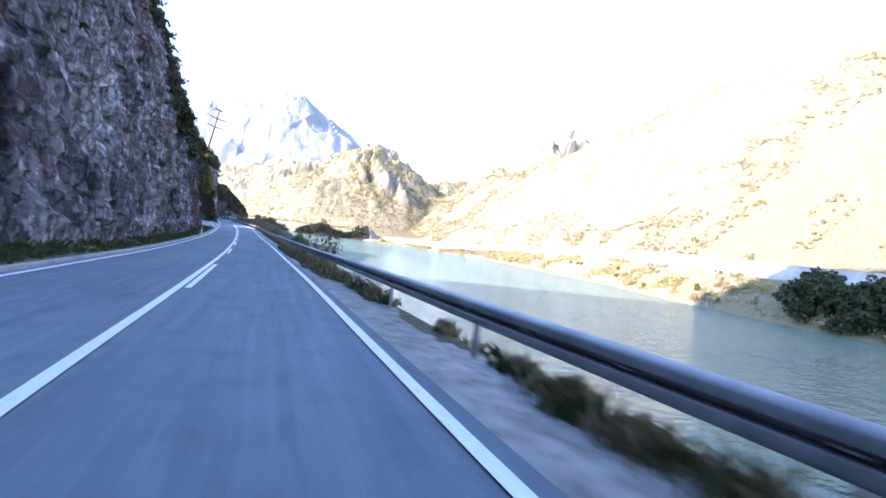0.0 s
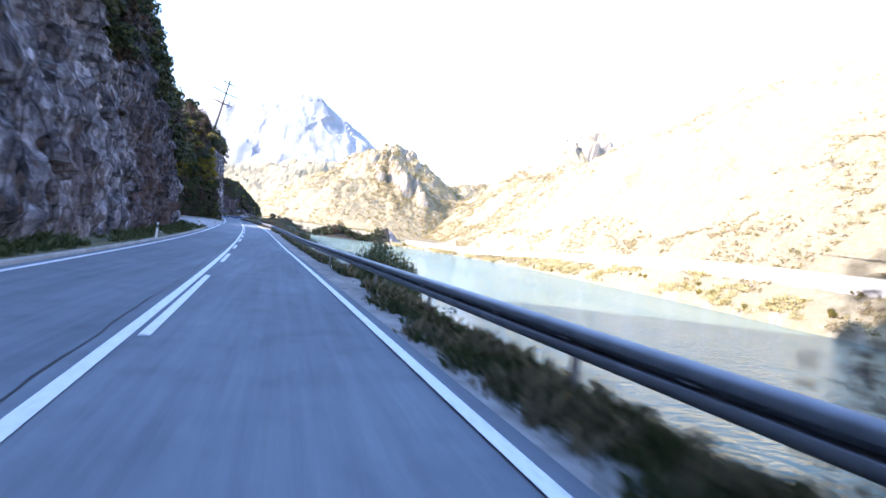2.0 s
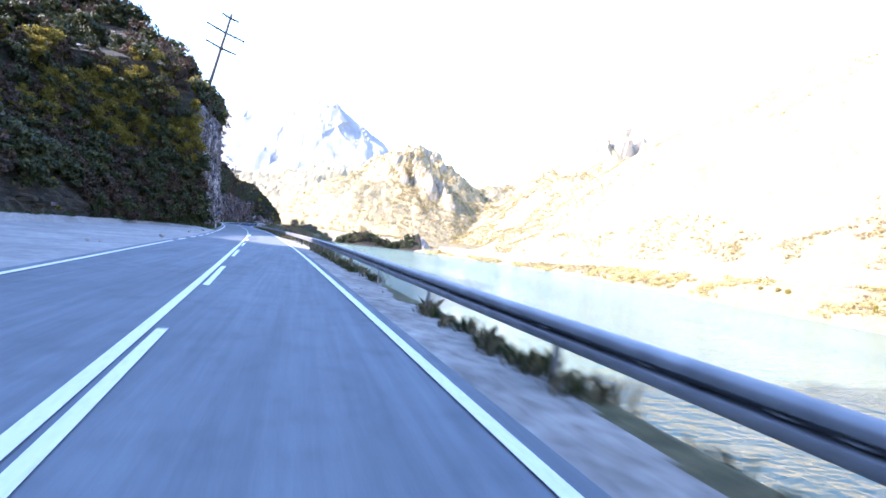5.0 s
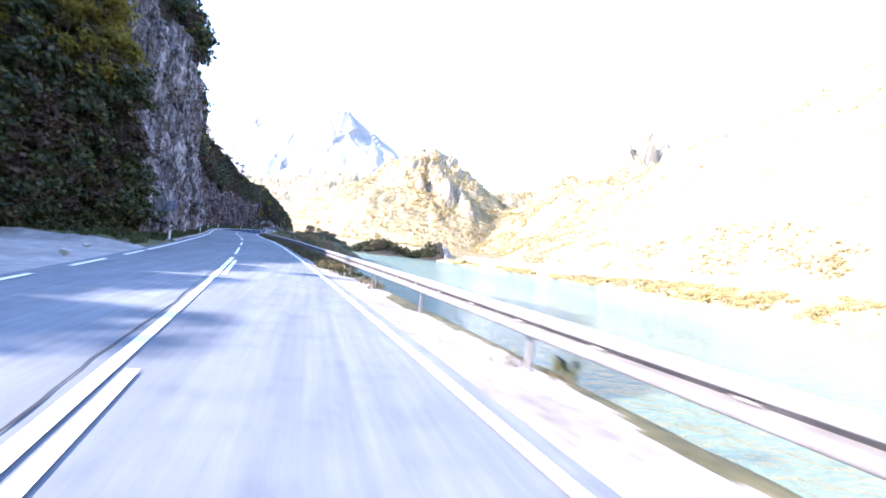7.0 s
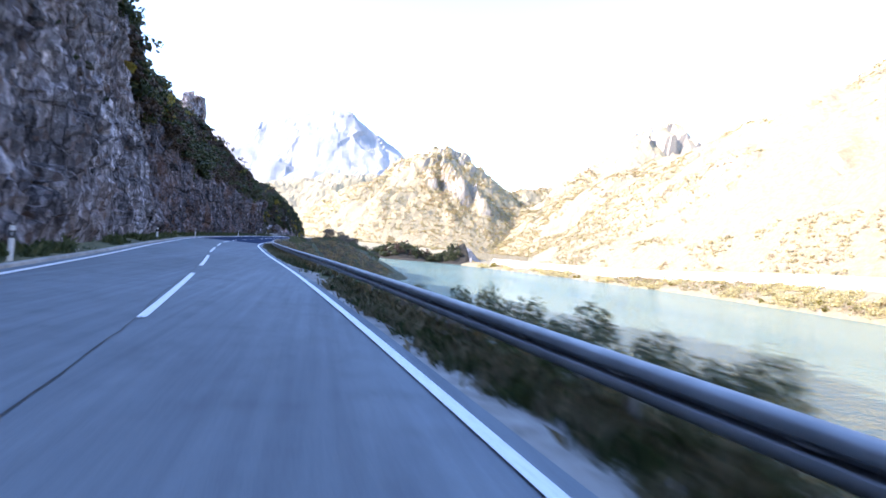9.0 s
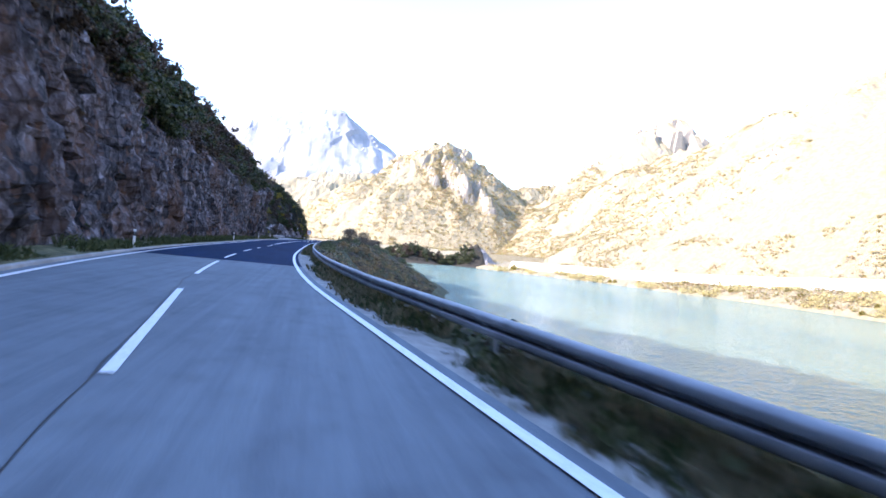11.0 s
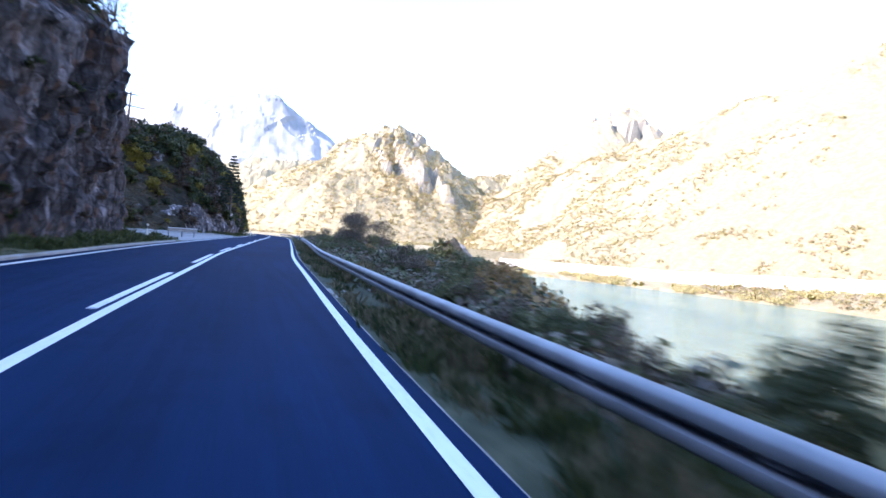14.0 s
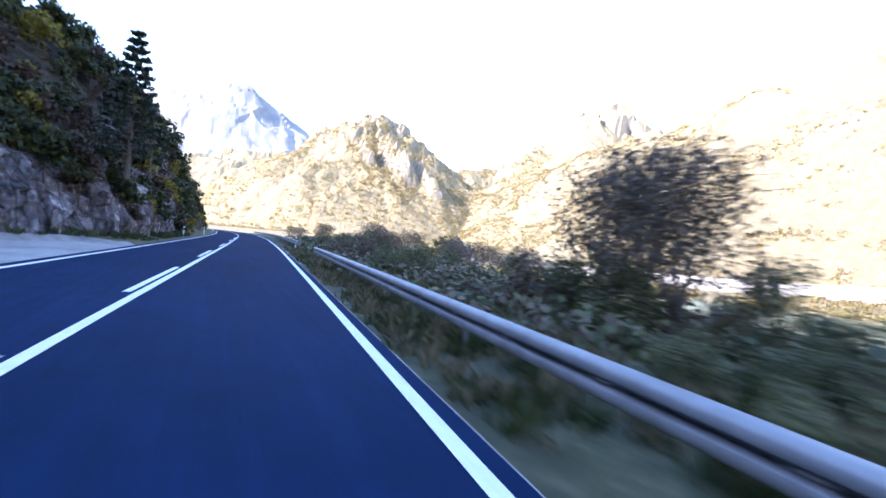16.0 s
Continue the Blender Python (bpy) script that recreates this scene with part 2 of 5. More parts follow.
M["meadow"] = simple("rough_meadow", [(0.25, (0.022, 0.03, 0.012)), (0.5, (0.06, 0.07, 0.03)), (0.75, (0.15, 0.14, 0.08))], 2.2, 0.95, detail=12.0, bump_s=1.0, bump_d=0.1, second=(0.25, 0.5))
M["scrub"] = simple("scrub_ground", [(0.25, (0.01, 0.011, 0.005)), (0.5, (0.028, 0.024, 0.012)), (0.75, (0.08, 0.06, 0.036))], 0.9, 0.95, detail=12.0, bump_s=1.0, bump_d=0.3, second=(0.12, 0.5))
M["white"] = simple("white_plastic", [(0.3, (0.62, 0.62, 0.62)), (0.7, (0.8, 0.8, 0.8))], 6.0, 0.45, bump_s=0)
M["black"] = simple("black_plastic", [(0.3, (0.015, 0.015, 0.015)), (0.7, (0.03, 0.03, 0.03))], 6.0, 0.5, bump_s=0)
M["red"] = simple("red_sheeting", [(0.3, (0.27, 0.014, 0.02)), (0.7, (0.33, 0.02, 0.026))], 6.0, 0.4, bump_s=0)
M["signwhite"] = simple("white_sheeting", [(0.3, (0.5, 0.52, 0.57)), (0.7, (0.6, 0.62, 0.66))], 6.0, 0.35, bump_s=0)
M["bark"] = simple("bark", [(0.3, (0.05, 0.04, 0.03)), (0.7, (0.16, 0.13, 0.1))], 12.0, 0.9, stretch=(1, 1, 0.3))
M["leaf_green"] = foliage("leaves_green", [(0.0, (0.008, 0.015, 0.005)), (0.5, (0.022, 0.035, 0.009)), (0.8, (0.05, 0.06, 0.014)), (1.0, (0.11, 0.1, 0.022))])
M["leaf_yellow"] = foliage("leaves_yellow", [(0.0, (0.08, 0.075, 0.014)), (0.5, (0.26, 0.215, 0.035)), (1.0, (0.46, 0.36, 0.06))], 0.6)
M["leaf_brown"] = foliage("leaves_brown", [(0.0, (0.02, 0.013, 0.009)), (0.5, (0.06, 0.038, 0.022)), (1.0, (0.14, 0.09, 0.045))])
M["leaf_brush"] = foliage("leaves_brush", [(0.0, (0.038, 0.049, 0.018)), (0.6, (0.1, 0.116, 0.044)), (1.0, (0.25, 0.225, 0.095))])
M["leaf_brushbrown"] = foliage("leaves_brush_brown", [(0.0, (0.058, 0.044, 0.031)), (0.6, (0.14, 0.108, 0.07)), (1.0, (0.28, 0.225, 0.145))])
M["leaf_gold"] = foliage("leaves_gold", [(0.0, (0.12, 0.07, 0.025)), (0.5, (0.26, 0.165, 0.06)), (1.0, (0.42, 0.29, 0.12))], 0.4)
M["needle"] = foliage("needles", [(0.0, (0.012, 0.02, 0.01)), (1.0, (0.035, 0.05, 0.022))], 0.1)

M["leaf_hill"] = foliage("leaves_hill", [(0.0, (0.29, 0.24, 0.085)), (0.45, (0.41, 0.345, 0.15)), (1.0, (0.5, 0.43, 0.21))], 0.68)
M["leaf_hillbrown"] = foliage("leaves_hill_brown", [(0.0, (0.23, 0.165, 0.085)), (0.5, (0.37, 0.28, 0.15)), (1.0, (0.48, 0.385, 0.23))], 0.68)
M["leaf_shore"] = foliage("leaves_shore", [(0.0, (0.33, 0.28, 0.1)), (0.5, (0.54, 0.46, 0.2)), (1.0, (0.66, 0.59, 0.33))], 0.68)
M["blade_green"] = foliage("grass_green", [(0.0, (0.018, 0.03, 0.009)), (0.6, (0.05, 0.07, 0.02)), (1.0, (0.12, 0.12, 0.04))], 0.2)
M["blade_dry"] = foliage("grass_dry", [(0.0, (0.07, 0.06, 0.03)), (0.6, (0.17, 0.14, 0.075)), (1.0, (0.3, 0.25, 0.15))], 0.2)
M["pale"] = simple("pale_masonry", [(0.3, (0.36, 0.34, 0.3)), (0.5, (0.5, 0.48, 0.44)), (0.7, (0.6, 0.58, 0.54))], 0.4, 0.95, detail=10.0, bump_d=0.2, second=(0.06, 0.75))
M["stone_face"] = simple("pale_rock_face", [(0.3, (0.12, 0.11, 0.1)), (0.5, (0.22, 0.205, 0.185)), (0.7, (0.32, 0.3, 0.27))], 0.5, 0.95, detail=10.0, bump_s=0.8, bump_d=0.4)
M["stone"] = simple("pale_stone", [(0.3, (0.25, 0.24, 0.22)), (0.7, (0.5, 0.48, 0.45))], 9.0, 0.9)


def hill_material():
    m, n, l, b = material("dry_hillside", 0.95)
    t1 = noise_node(n, l, 0.03, 10.0, 0.7)
    t2 = noise_node(n, l, 0.35, 8.0, 0.75)
    t3 = noise_node(n, l, 0.008, 4.0)
    shrub = ramp(n, l, t2.outputs[0], [(0.36, (0.22, 0.178, 0.09)), (0.5, (0.26, 0.216, 0.118)), (0.62, (0.29, 0.25, 0.15))]).outputs[0]
    stone = ramp(n, l, t2.outputs[0], [(0.35, (0.21, 0.178, 0.135)), (0.6, (0.33, 0.29, 0.225))]).outputs[0]
    s = n.new("ShaderNodeMath")
    s.operation = 'ADD'
    l.new(t1.outputs[0], s.inputs[0])
    l.new(t3.outputs[0], s.inputs[1])
    f = ramp(n, l, s.outputs[0], [(1.06, (0, 0, 0)), (1.2, (1, 1, 1))])
    col = mix(n, l, shrub, stone, f.outputs[0])
    g = n.new("ShaderNodeNewGeometry")
    sep = n.new("ShaderNodeSeparateXYZ")
    l.new(g.outputs["True Normal"], sep.inputs[0])
    steep = ramp(n, l, sep.outputs[2], [(0.42, (1, 1, 1)), (0.58, (0, 0, 0))])
    col = mix(n, l, col, stone, steep.outputs[0])
    l.new(col, b.inputs["Base Color"])
    bump(n, l, b, t2.outputs[0], 1.0, 1.5)
    return m


M["hill"] = hill_material()


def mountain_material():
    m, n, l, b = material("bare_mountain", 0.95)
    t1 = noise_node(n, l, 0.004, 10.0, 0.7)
    # Limestone grey, with the pale blue of distant haze mixed into the colour
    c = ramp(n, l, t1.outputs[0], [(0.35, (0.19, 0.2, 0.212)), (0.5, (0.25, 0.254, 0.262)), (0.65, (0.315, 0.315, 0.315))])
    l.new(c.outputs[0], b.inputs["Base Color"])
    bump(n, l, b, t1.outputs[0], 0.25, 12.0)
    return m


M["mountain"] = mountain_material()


def water_material():
    m, n, l, b = material("river_water", 0.5)
    t0 = noise_node(n, l, 0.02, 4.0, stretch=(1.6, 0.5, 1.0))
    c = ramp(n, l, t0.outputs[0], [(0.35, (0.105, 0.172, 0.142)), (0.65, (0.165, 0.212, 0.152))])
    l.new(c.outputs[0], b.inputs["Base Color"])
    b.inputs["Specular IOR Level"].default_value = 0.0
    t = noise_node(n, l, 0.8, 4.0, 0.55, stretch=(0.6, 1.0, 1.0))
    t2 = noise_node(n, l, 0.16, 3.0, 0.5)
    a = n.new("ShaderNodeMath")
    a.operation = 'MULTIPLY_ADD'
    l.new(t2.outputs[0], a.inputs[0])
    a.inputs[1].default_value = 0.9
    l.new(t.outputs[0], a.inputs[2])
    u = bump(n, l, b, a.outputs[0], 1.0, 0.75)
    g = n.new("ShaderNodeBsdfGlossy")
    g.inputs["Color"].default_value = (0.85, 0.9, 0.9, 1)
    g.inputs["Roughness"].default_value = 0.05
    l.new(u.outputs[0], g.inputs["Normal"])
    fr = n.new("ShaderNodeFresnel")
    fr.inputs["IOR"].default_value = 1.3
    l.new(u.outputs[0], fr.inputs["Normal"])
    ms = n.new("ShaderNodeMixShader")
    l.new(fr.outputs[0], ms.inputs[0])
    l.new(b.outputs[0], ms.inputs[1])
    l.new(g.outputs[0], ms.inputs[2])
    l.new(ms.outputs[0], n["Material Output"].inputs[0])
    return m


M["water"] = water_material()


# ---- mesh helpers ----
def mesh_from(name, verts, faces, mats, index=None, smooth=False):
    me = bpy.data.meshes.new(name)
    me.from_pydata(np.asarray(verts, float).tolist() if isinstance(verts, np.ndarray) else verts, [], faces)
    for m_ in (mats if isinstance(mats, (list, tuple)) else [mats]):
        me.materials.append(m_)
    if index is not None:
        me.polygons.foreach_set("material_index", np.asarray(index, dtype=np.int32))
    if smooth:
        me.polygons.foreach_set("use_smooth", np.ones(len(me.polygons), dtype=bool))
    me.update()
    return me


def grid_faces(rows, cols):
    i = np.arange(rows - 1)[:, None] * cols + np.arange(cols - 1)[None, :]
    f = np.stack([i, i + 1, i + cols + 1, i + cols], -1).reshape(-1, 4)
    return f


def grid_object(name, xyz, mats, index=None, smooth=False, flip=False):
    """xyz: (rows, cols, 3)"""
    r, c = xyz.shape[:2]
    f = grid_faces(r, c)
    if flip:
        f = f[:, ::-1]
    return new(name, mesh_from(name, xyz.reshape(-1, 3), f.tolist(), mats, index, smooth))


def part(name, bm, mat, parent=None, label=""):
    me = bpy.data.meshes.new(name)
    bm.to_mesh(me)
    bm.free()
    me.materials.append(mat)
    ob = new(name, me)
    if parent:
        ob.parent = parent
    if label:
        ob["label"] = label
    return ob


def mesh_part(name, me, parent=None, label=""):
    ob = new(name, me)
    if parent:
        ob.parent = parent
    if label:
        ob["label"] = label
    return ob


def empty(name, m, label, category, group=""):
    ob = new(name)
    ob.matrix_world = m
    return tagged(ob, label, category, group)


def box(bm, size, at=(0, 0, 0), bevel=0.0):
    r = bmesh.ops.create_cube(bm, size=1.0, matrix=Matrix.Translation(at) @ Matrix.Diagonal((*size, 1)))
    if bevel:
        es = list({e for v in r["verts"] for e in v.link_edges})
        bmesh.ops.bevel(bm, geom=es, offset=bevel, segments=1, affect='EDGES')
    return bm


def tube(bm, p, q, r0, r1, n=8):
    p, q = Vector(p), Vector(q)
    d = q - p
    m = Matrix.Translation((p + q) / 2) @ d.to_track_quat('Z', 'Y').to_matrix().to_4x4()
    bmesh.ops.create_cone(bm, cap_ends=True, segments=n, radius1=r0, radius2=r1, depth=d.length, matrix=m)
    return bm

# ---- road surface ----
def ribbon(name, d0, d1, y0, y1, step, mat, lift=0.0, cols=2):
    ys = np.arange(y0, y1 + step * 0.5, step)
    ds = np.linspace(d0, d1, cols)
    y = np.repeat(ys[:, None], cols, 1)
    x = EDGE(ys)[:, None] + ds[None, :]
    z = road_z(x, y) + lift
    return grid_object(name, np.stack([x, y, z], -1), mat, smooth=True)


SEAM = 249.4
old = ribbon("road", -7.35, 0.3, -60, SEAM + 9, 1.5, M["asphalt_old"], cols=7)
tagged(old, "worn grey asphalt two-lane road", "road", kind="structure")
# the fresh surface starts at a skewed joint
ys = np.concatenate([np.arange(SEAM, SEAM + 30, 1.0), np.arange(SEAM + 30, ROAD_END, 1.5)])
ds = np.linspace(-7.35, 0.27, 8)
y = np.repeat(ys[:, None], 8, 1)
y = y + 0.06 * (0.27 - ds)[None, :] * np.clip(1 - (y - SEAM) / 28, 0, 1)
x = EDGE(y) + ds[None, :]
newer = grid_object("road", np.stack([x, y, road_z(x, y) + 0.012], -1), M["asphalt_new"], smooth=True)
tagged(newer, "fresh dark asphalt two-lane road", "road", kind="structure")
_line = tagged(ribbon("edge_line", -0.08, 0.08, -60, ROAD_END, 1.0, M["paint"], 0.02), "white painted edge line", "line", kind="structure")
_line = tagged(ribbon("edge_line", -LANES - 0.08, -LANES + 0.08, -60, 131, 1.0, M["paint"], 0.02), "white painted edge line", "line", kind="structure")
_line = tagged(ribbon("edge_line", -LANES - 0.08, -LANES + 0.08, 165, ROAD_END, 1.0, M["paint"], 0.02), "white painted edge line", "line", kind="structure")
for y in np.arange(133, 164, 5.6):
    tagged(ribbon("dash_line", -LANES - 0.08, -LANES + 0.08, y, y + 3.2, 0.8, M["paint"], 0.02), "broken white edge line at the lay-by", "line", "lay-by dashes", "structure")


def stripe(name, off, y0, y1, half, label, group=""):
    ys_ = np.append(np.arange(y0, y1, 0.8), y1)
    x_ = EDGE(ys_) + CEN(ys_) + off
    g_ = np.stack([np.stack([x_ - half, ys_, road_z(x_ - half, ys_) + 0.02], -1), np.stack([x_ + half, ys_, road_z(x_ + half, ys_) + 0.02], -1)], 1)
    return tagged(grid_object(name, g_, M["paint"], smooth=True), label, "line", group, "structure")


def dash(y0, y1, off):
    stripe("dash_line", off, y0, y1, 0.07, "white painted centre dash", "centre dashes")


stripe("centre_line", 0.0, -60, 165.3, 0.08, "solid white centre line")
for a, b_ in [(-7, 2), (13.3, 22.4), (32.7, 39.5), (46.3, 54.4), (59.7, 65.1), (70.4, 74.9), (80.6, 85.7), (90.3, 95.6), (100.4, 105.6), (110.6, 115.8), (120.8, 126), (131, 136.3), (141.6, 145.2), (156.3, 163.4)]:
    dash(a, b_, 0.22)
for a, b_ in [(168.2, 177), (181, 187), (193, 201.5), (205, 213), (217, 225), (229, 236.5), (240.8, 248.2), (251.3, 257), (262, 266.8), (271.5, 274.6), (281.3, 288.3)]:
    dash(a, b_, 0.0)
stripe("centre_line", 0.0, 292, ROAD_END, 0.08, "solid white centre line")
for a, b_ in [(292, 299.5), (303.4, 309.8), (314, 320), (323.5, 328.9), (332.5, 337.4), (343.8, 346.8), (352, 358.4), (364.5, 370.5), (377, 383), (390, 396), (403, 409)]:
    dash(a, b_, -0.23)
# sealed crack along the middle of the old surface
for y0, y1, off in ((14, 101, -0.3), (132, 166, -0.2), (166, SEAM - 1, -0.12)):
    ys = np.arange(y0, y1, 0.35)
    xs = EDGE(ys) + CEN(ys) + off + 0.03 * np.sin(ys * 0.6) + 0.07 * fbm(ys * 0.8, ys * 0, ys * 0, 3, 5)
    w = 0.012 + 0.012 * vnoise(ys * 2.0, ys * 0, ys * 0, 9)
    cr = np.stack([np.stack([xs - w, ys, road_z(xs - w, ys) + 0.012], -1), np.stack([xs + w, ys, road_z(xs + w, ys) + 0.012], -1)], 1)
    tagged(grid_object("crack_seal", cr, M["crack"]), "dark sealed crack along the old asphalt", "crack", kind="structure")

# ---- verge and river bank beside the rail ----
WATER = -9.5
BANK = knots([(-60, 7), (20, 6.5), (90, 6), (170, 6.5), (240, 7.5), (265, 8.5), (285, 10), (300, 12.5), (310, 17.5), (322, 25), (345, 32), (400, 30), (460, 26), (520, 22)])   # width of the bank
SHELF = knots([(-60, 1.9), (90, 1.9), (170, 2.0), (240, 2.3), (276, 2.5), (290, 2.7), (300, 3.3), (306, 5), (313, 8), (330, 9), (360, 10), (520, 9)])      # flat strip before the fall
ys = np.arange(-60, 500, 0.4)
us = np.concatenate([np.arange(0.24, 1.8, 0.1), np.linspace(1.8, 60, 60)])
y = np.repeat(ys[:, None], len(us), 1)
u = np.repeat(us[None, :], len(ys), 0)
wb, sh = BANK(y), SHELF(y)
u = np.where(u > 1.8, 1.8 + (u - 1.8) / 58.2 * (wb + 2.0), u)
x = EDGE(y) + u
top = road_z(EDGE(y) + np.minimum(u, 1.0), y) - 0.03 - 0.06 * sat(u - 0.4)
fall = np.clip((u - sh) / np.maximum(wb - sh, 1), 0, 1.3)
z = top + (WATER - 0.3 - top) * (0.45 * fall + 0.55 * fall ** 1.6)
rough = sat((u - 0.9) / 2.0)
z = z + 0.05 * fbm(x * 2.2, y * 2.2, y * 0, 4, 3) * (0.3 + rough) + 0.9 * rough * fbm(x * 0.35, y * 0.35, y * 0, 4, 8) * sat(fall * 6)
grassy = 0.7 * sat((y - 20) / 5) * sat((50 - y) / 5) + 0.75 * sat((y - 160) / 6) * sat((246 - y) / 8) + sat((y - 267) / 8)
edge_u = 1.6 - 0.6 * grassy - 0.7 * sat((y - 272) / 9) + (0.7 - 0.55 * sat((y - 272) / 9)) * fbm(x * 0.7, y * 0.5, y * 0, 4, 14)
idx = np.where(u < np.maximum(edge_u, 0.3), 0, np.where(y > 272, 2, 1))[:-1, :-1].ravel()
bank = grid_object("ground_verge", np.stack([x, y, z], -1), [M["gravel"], M["grass"], M["meadow"]], idx, smooth=True)
tagged(bank, "gravel verge with dry grass falling to the river", "verge", kind="structure")

# ---- river ----
ys = np.concatenate([[-400.0, -61.0], np.arange(-60, 521, 10.0), [521.0, 900.0]])
left = np.where((ys >= -60) & (ys <= 520), EDGE(np.clip(ys, -60, 520)) - 2.0, -40.0)
ww = np.stack([np.stack([left, ys, 0 * ys + WATER], -1), np.stack([0 * ys + 420.0, ys, 0 * ys + WATER], -1)], 1)
tagged(grid_object("water", ww, M["water"]), "calm turquoise river", "river", kind="structure")


# ---- ground: valley floor and hills as one sheet ----
def crest(x, y, pts, slope):
    p = []
    for (a, b) in zip(pts, pts[1:]):
        n_ = max(2, int(math.dist(a, b) / 12))
        for k in range(n_):
            p.append([a[i] + (b[i] - a[i]) * k / n_ for i in range(3)])
    p.append(pts[-1])
    out = np.full(x.shape, -1e3)
    for q in p:
        out = np.maximum(out, q[2] - slope * np.hypot(x - q[0], y - q[1]))
    return out


SHORE = knots([(-400, 150), (0, 140), (130, 135), (200, 150), (300, 160), (400, 165), (480, 145), (560, 105), (620, 80), (700, 20), (760, -60)])


FAR_TOP = knots([(20, 6.5), (125, 7.0), (230, 8.0), (300, 5.7), (376, 3.6), (427, 0.6), (460, -0.7), (540, -2.0)])


def ground_z(x, y):
    s = x - SHORE(y)
    low = WATER + 5.5 * sat((s + 1) / 7) + 0.10 * np.clip(s - 6, 0, 60)
    rise = FAR_TOP(np.clip(y, 20, 540)) - 4.6 - WATER
    low = np.where(y < 640, WATER + (rise * np.clip((s + 0.5) / 15.5, 0, 1) ** 0.8 + 0.1 * np.clip(s - 24, 0, 60)) * sat((640 - y) / 80) + 5.5 * sat((y - 560) / 80) * sat((s + 1) / 7), low)
    low = np.where(s < -0.5, WATER - 3.0, low)
    k = 0.7 + 0.5 * (fbm(x / 120, y / 120, y * 0, 4, 21) + 0.5)
    a = crest(x, y, [(380, -400, 190), (430, 100, 205), (480, 350, 222), (505, 550, 222), (495, 640, 200), (470, 740, 172), (420, 880, 140), (370, 1000, 112)], 0.68)
    b = crest(x, y, [(-40, 1080, 15), (19, 1085, 76), (64, 1088, 112), (112, 1090, 143), (150, 1090, 170), (186, 1090, 186), (225, 1090, 172), (282, 1095, 142), (330, 1110, 126), (400, 1150, 138), (520, 1200, 178)], 0.72)
    # dark crags that step down the near shoulder
    rib = np.maximum(crest(x, y, [(150, 1040, 146), (156, 985, 130), (160, 970, 114)], 2.1), crest(x, y, [(182, 1050, 160), (192, 990, 146), (200, 955, 122)], 2.1))
    rib = np.maximum(rib, crest(x, y, [(214, 1010, 132), (226, 960, 112), (232, 930, 92)], 2.1))
    c = crest(x, y, [(470, 1180, 165), (590, 1180, 215), (650, 1170, 270), (674, 1160, 318), (700, 1165, 300), (735, 1170, 322), (760, 1180, 278), (850, 1190, 288), (1000, 1150, 325), (1400, 1000, 380)], 0.8)
    d = crest(x, y, [(-700, 1700, 210), (-330, 1720, 150), (-120, 1750, 165), (40, 1800, 215), (200, 1850, 225)], 0.5)
    hills = np.maximum(np.maximum(a, b), np.maximum(c, d))
    hills = np.where(y < 700, np.minimum(hills, low + 0.8 * np.clip(s - 26, 0, None)), hills)
    amp = np.clip((hills + 5) / 60, 0, 1) * np.clip((s - 20) / 40, 0, 1)
    hills = hills + amp * (26 * fbm(x / 70, y / 70, y * 0, 5, 31) + 10 * np.abs(fbm(x / 25, y / 25, y * 0, 3, 41)))
    jag = np.clip((c - 175) / 60, 0, 1) * np.exp(-((x - 702) / 58) ** 2)
    hills = hills + jag * 60 * cells(x / 38, y / 60, y * 0, 51)[0]
    jb = np.clip((b - 95) / 50, 0, 1)
    hills = hills + jb * 9 * cells(x / 15, y / 30, y * 0, 52)[0]
    hills = np.maximum(hills, rib + 9 * cells(x / 11, y / 20, y * 0, 53)[0])
    z = np.where(s > 3, np.maximum(low, hills), low)
    # land ahead where the river turns away, and everything on the road's own side
    ahead = sat((y - 640) / 60) * sat((x + 300) / 200)
    z = np.where((s < 3) & (y > 640), np.maximum(WATER - 3 + ahead * 8, hills), z)
    own = (x < EDGE(np.clip(y, -60, 520)) - 3) & (y < 600)
    z = np.where(own, -14.0, z)
    far = np.hypot(x, y - 300)
    return np.where(far > 2200, np.maximum(z, 20.0), z)


def spaced(lo, hi, fine_lo, fine_hi, step, grow):
    a = list(np.arange(fine_lo, fine_hi, step))
    s = step
    v = a[-1]
    while v < hi:
        s *= grow
        v += s
        a.append(min(v, hi))
    s, v = step, a[0]
    while v > lo:
        s *= grow
        v -= s
        a.insert(0, max(v, lo))
    return np.array(a)


gx = spaced(-4800, 4800, -430, 600, 4.0, 1.08)
gy = spaced(-2500, 4900, 60, 1300, 4.2, 1.045)
X, Y = np.meshgrid(gx, gy)
ground = grid_object("ground", np.stack([X, Y, ground_z(X, Y)], -1), M["hill"])
tagged(ground, "pale limestone valley sides with dry autumn scrub", "hillside", kind="structure")

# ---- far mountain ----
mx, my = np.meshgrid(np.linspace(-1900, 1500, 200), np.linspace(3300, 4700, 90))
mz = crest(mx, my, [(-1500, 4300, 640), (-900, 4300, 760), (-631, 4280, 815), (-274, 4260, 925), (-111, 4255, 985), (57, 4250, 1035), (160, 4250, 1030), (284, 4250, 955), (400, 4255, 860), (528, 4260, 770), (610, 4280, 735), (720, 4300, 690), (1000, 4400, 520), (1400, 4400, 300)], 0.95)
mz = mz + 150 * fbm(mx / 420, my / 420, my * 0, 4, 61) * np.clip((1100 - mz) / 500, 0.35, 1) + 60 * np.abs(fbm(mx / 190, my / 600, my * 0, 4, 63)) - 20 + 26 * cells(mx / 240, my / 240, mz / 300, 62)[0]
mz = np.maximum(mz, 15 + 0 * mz)
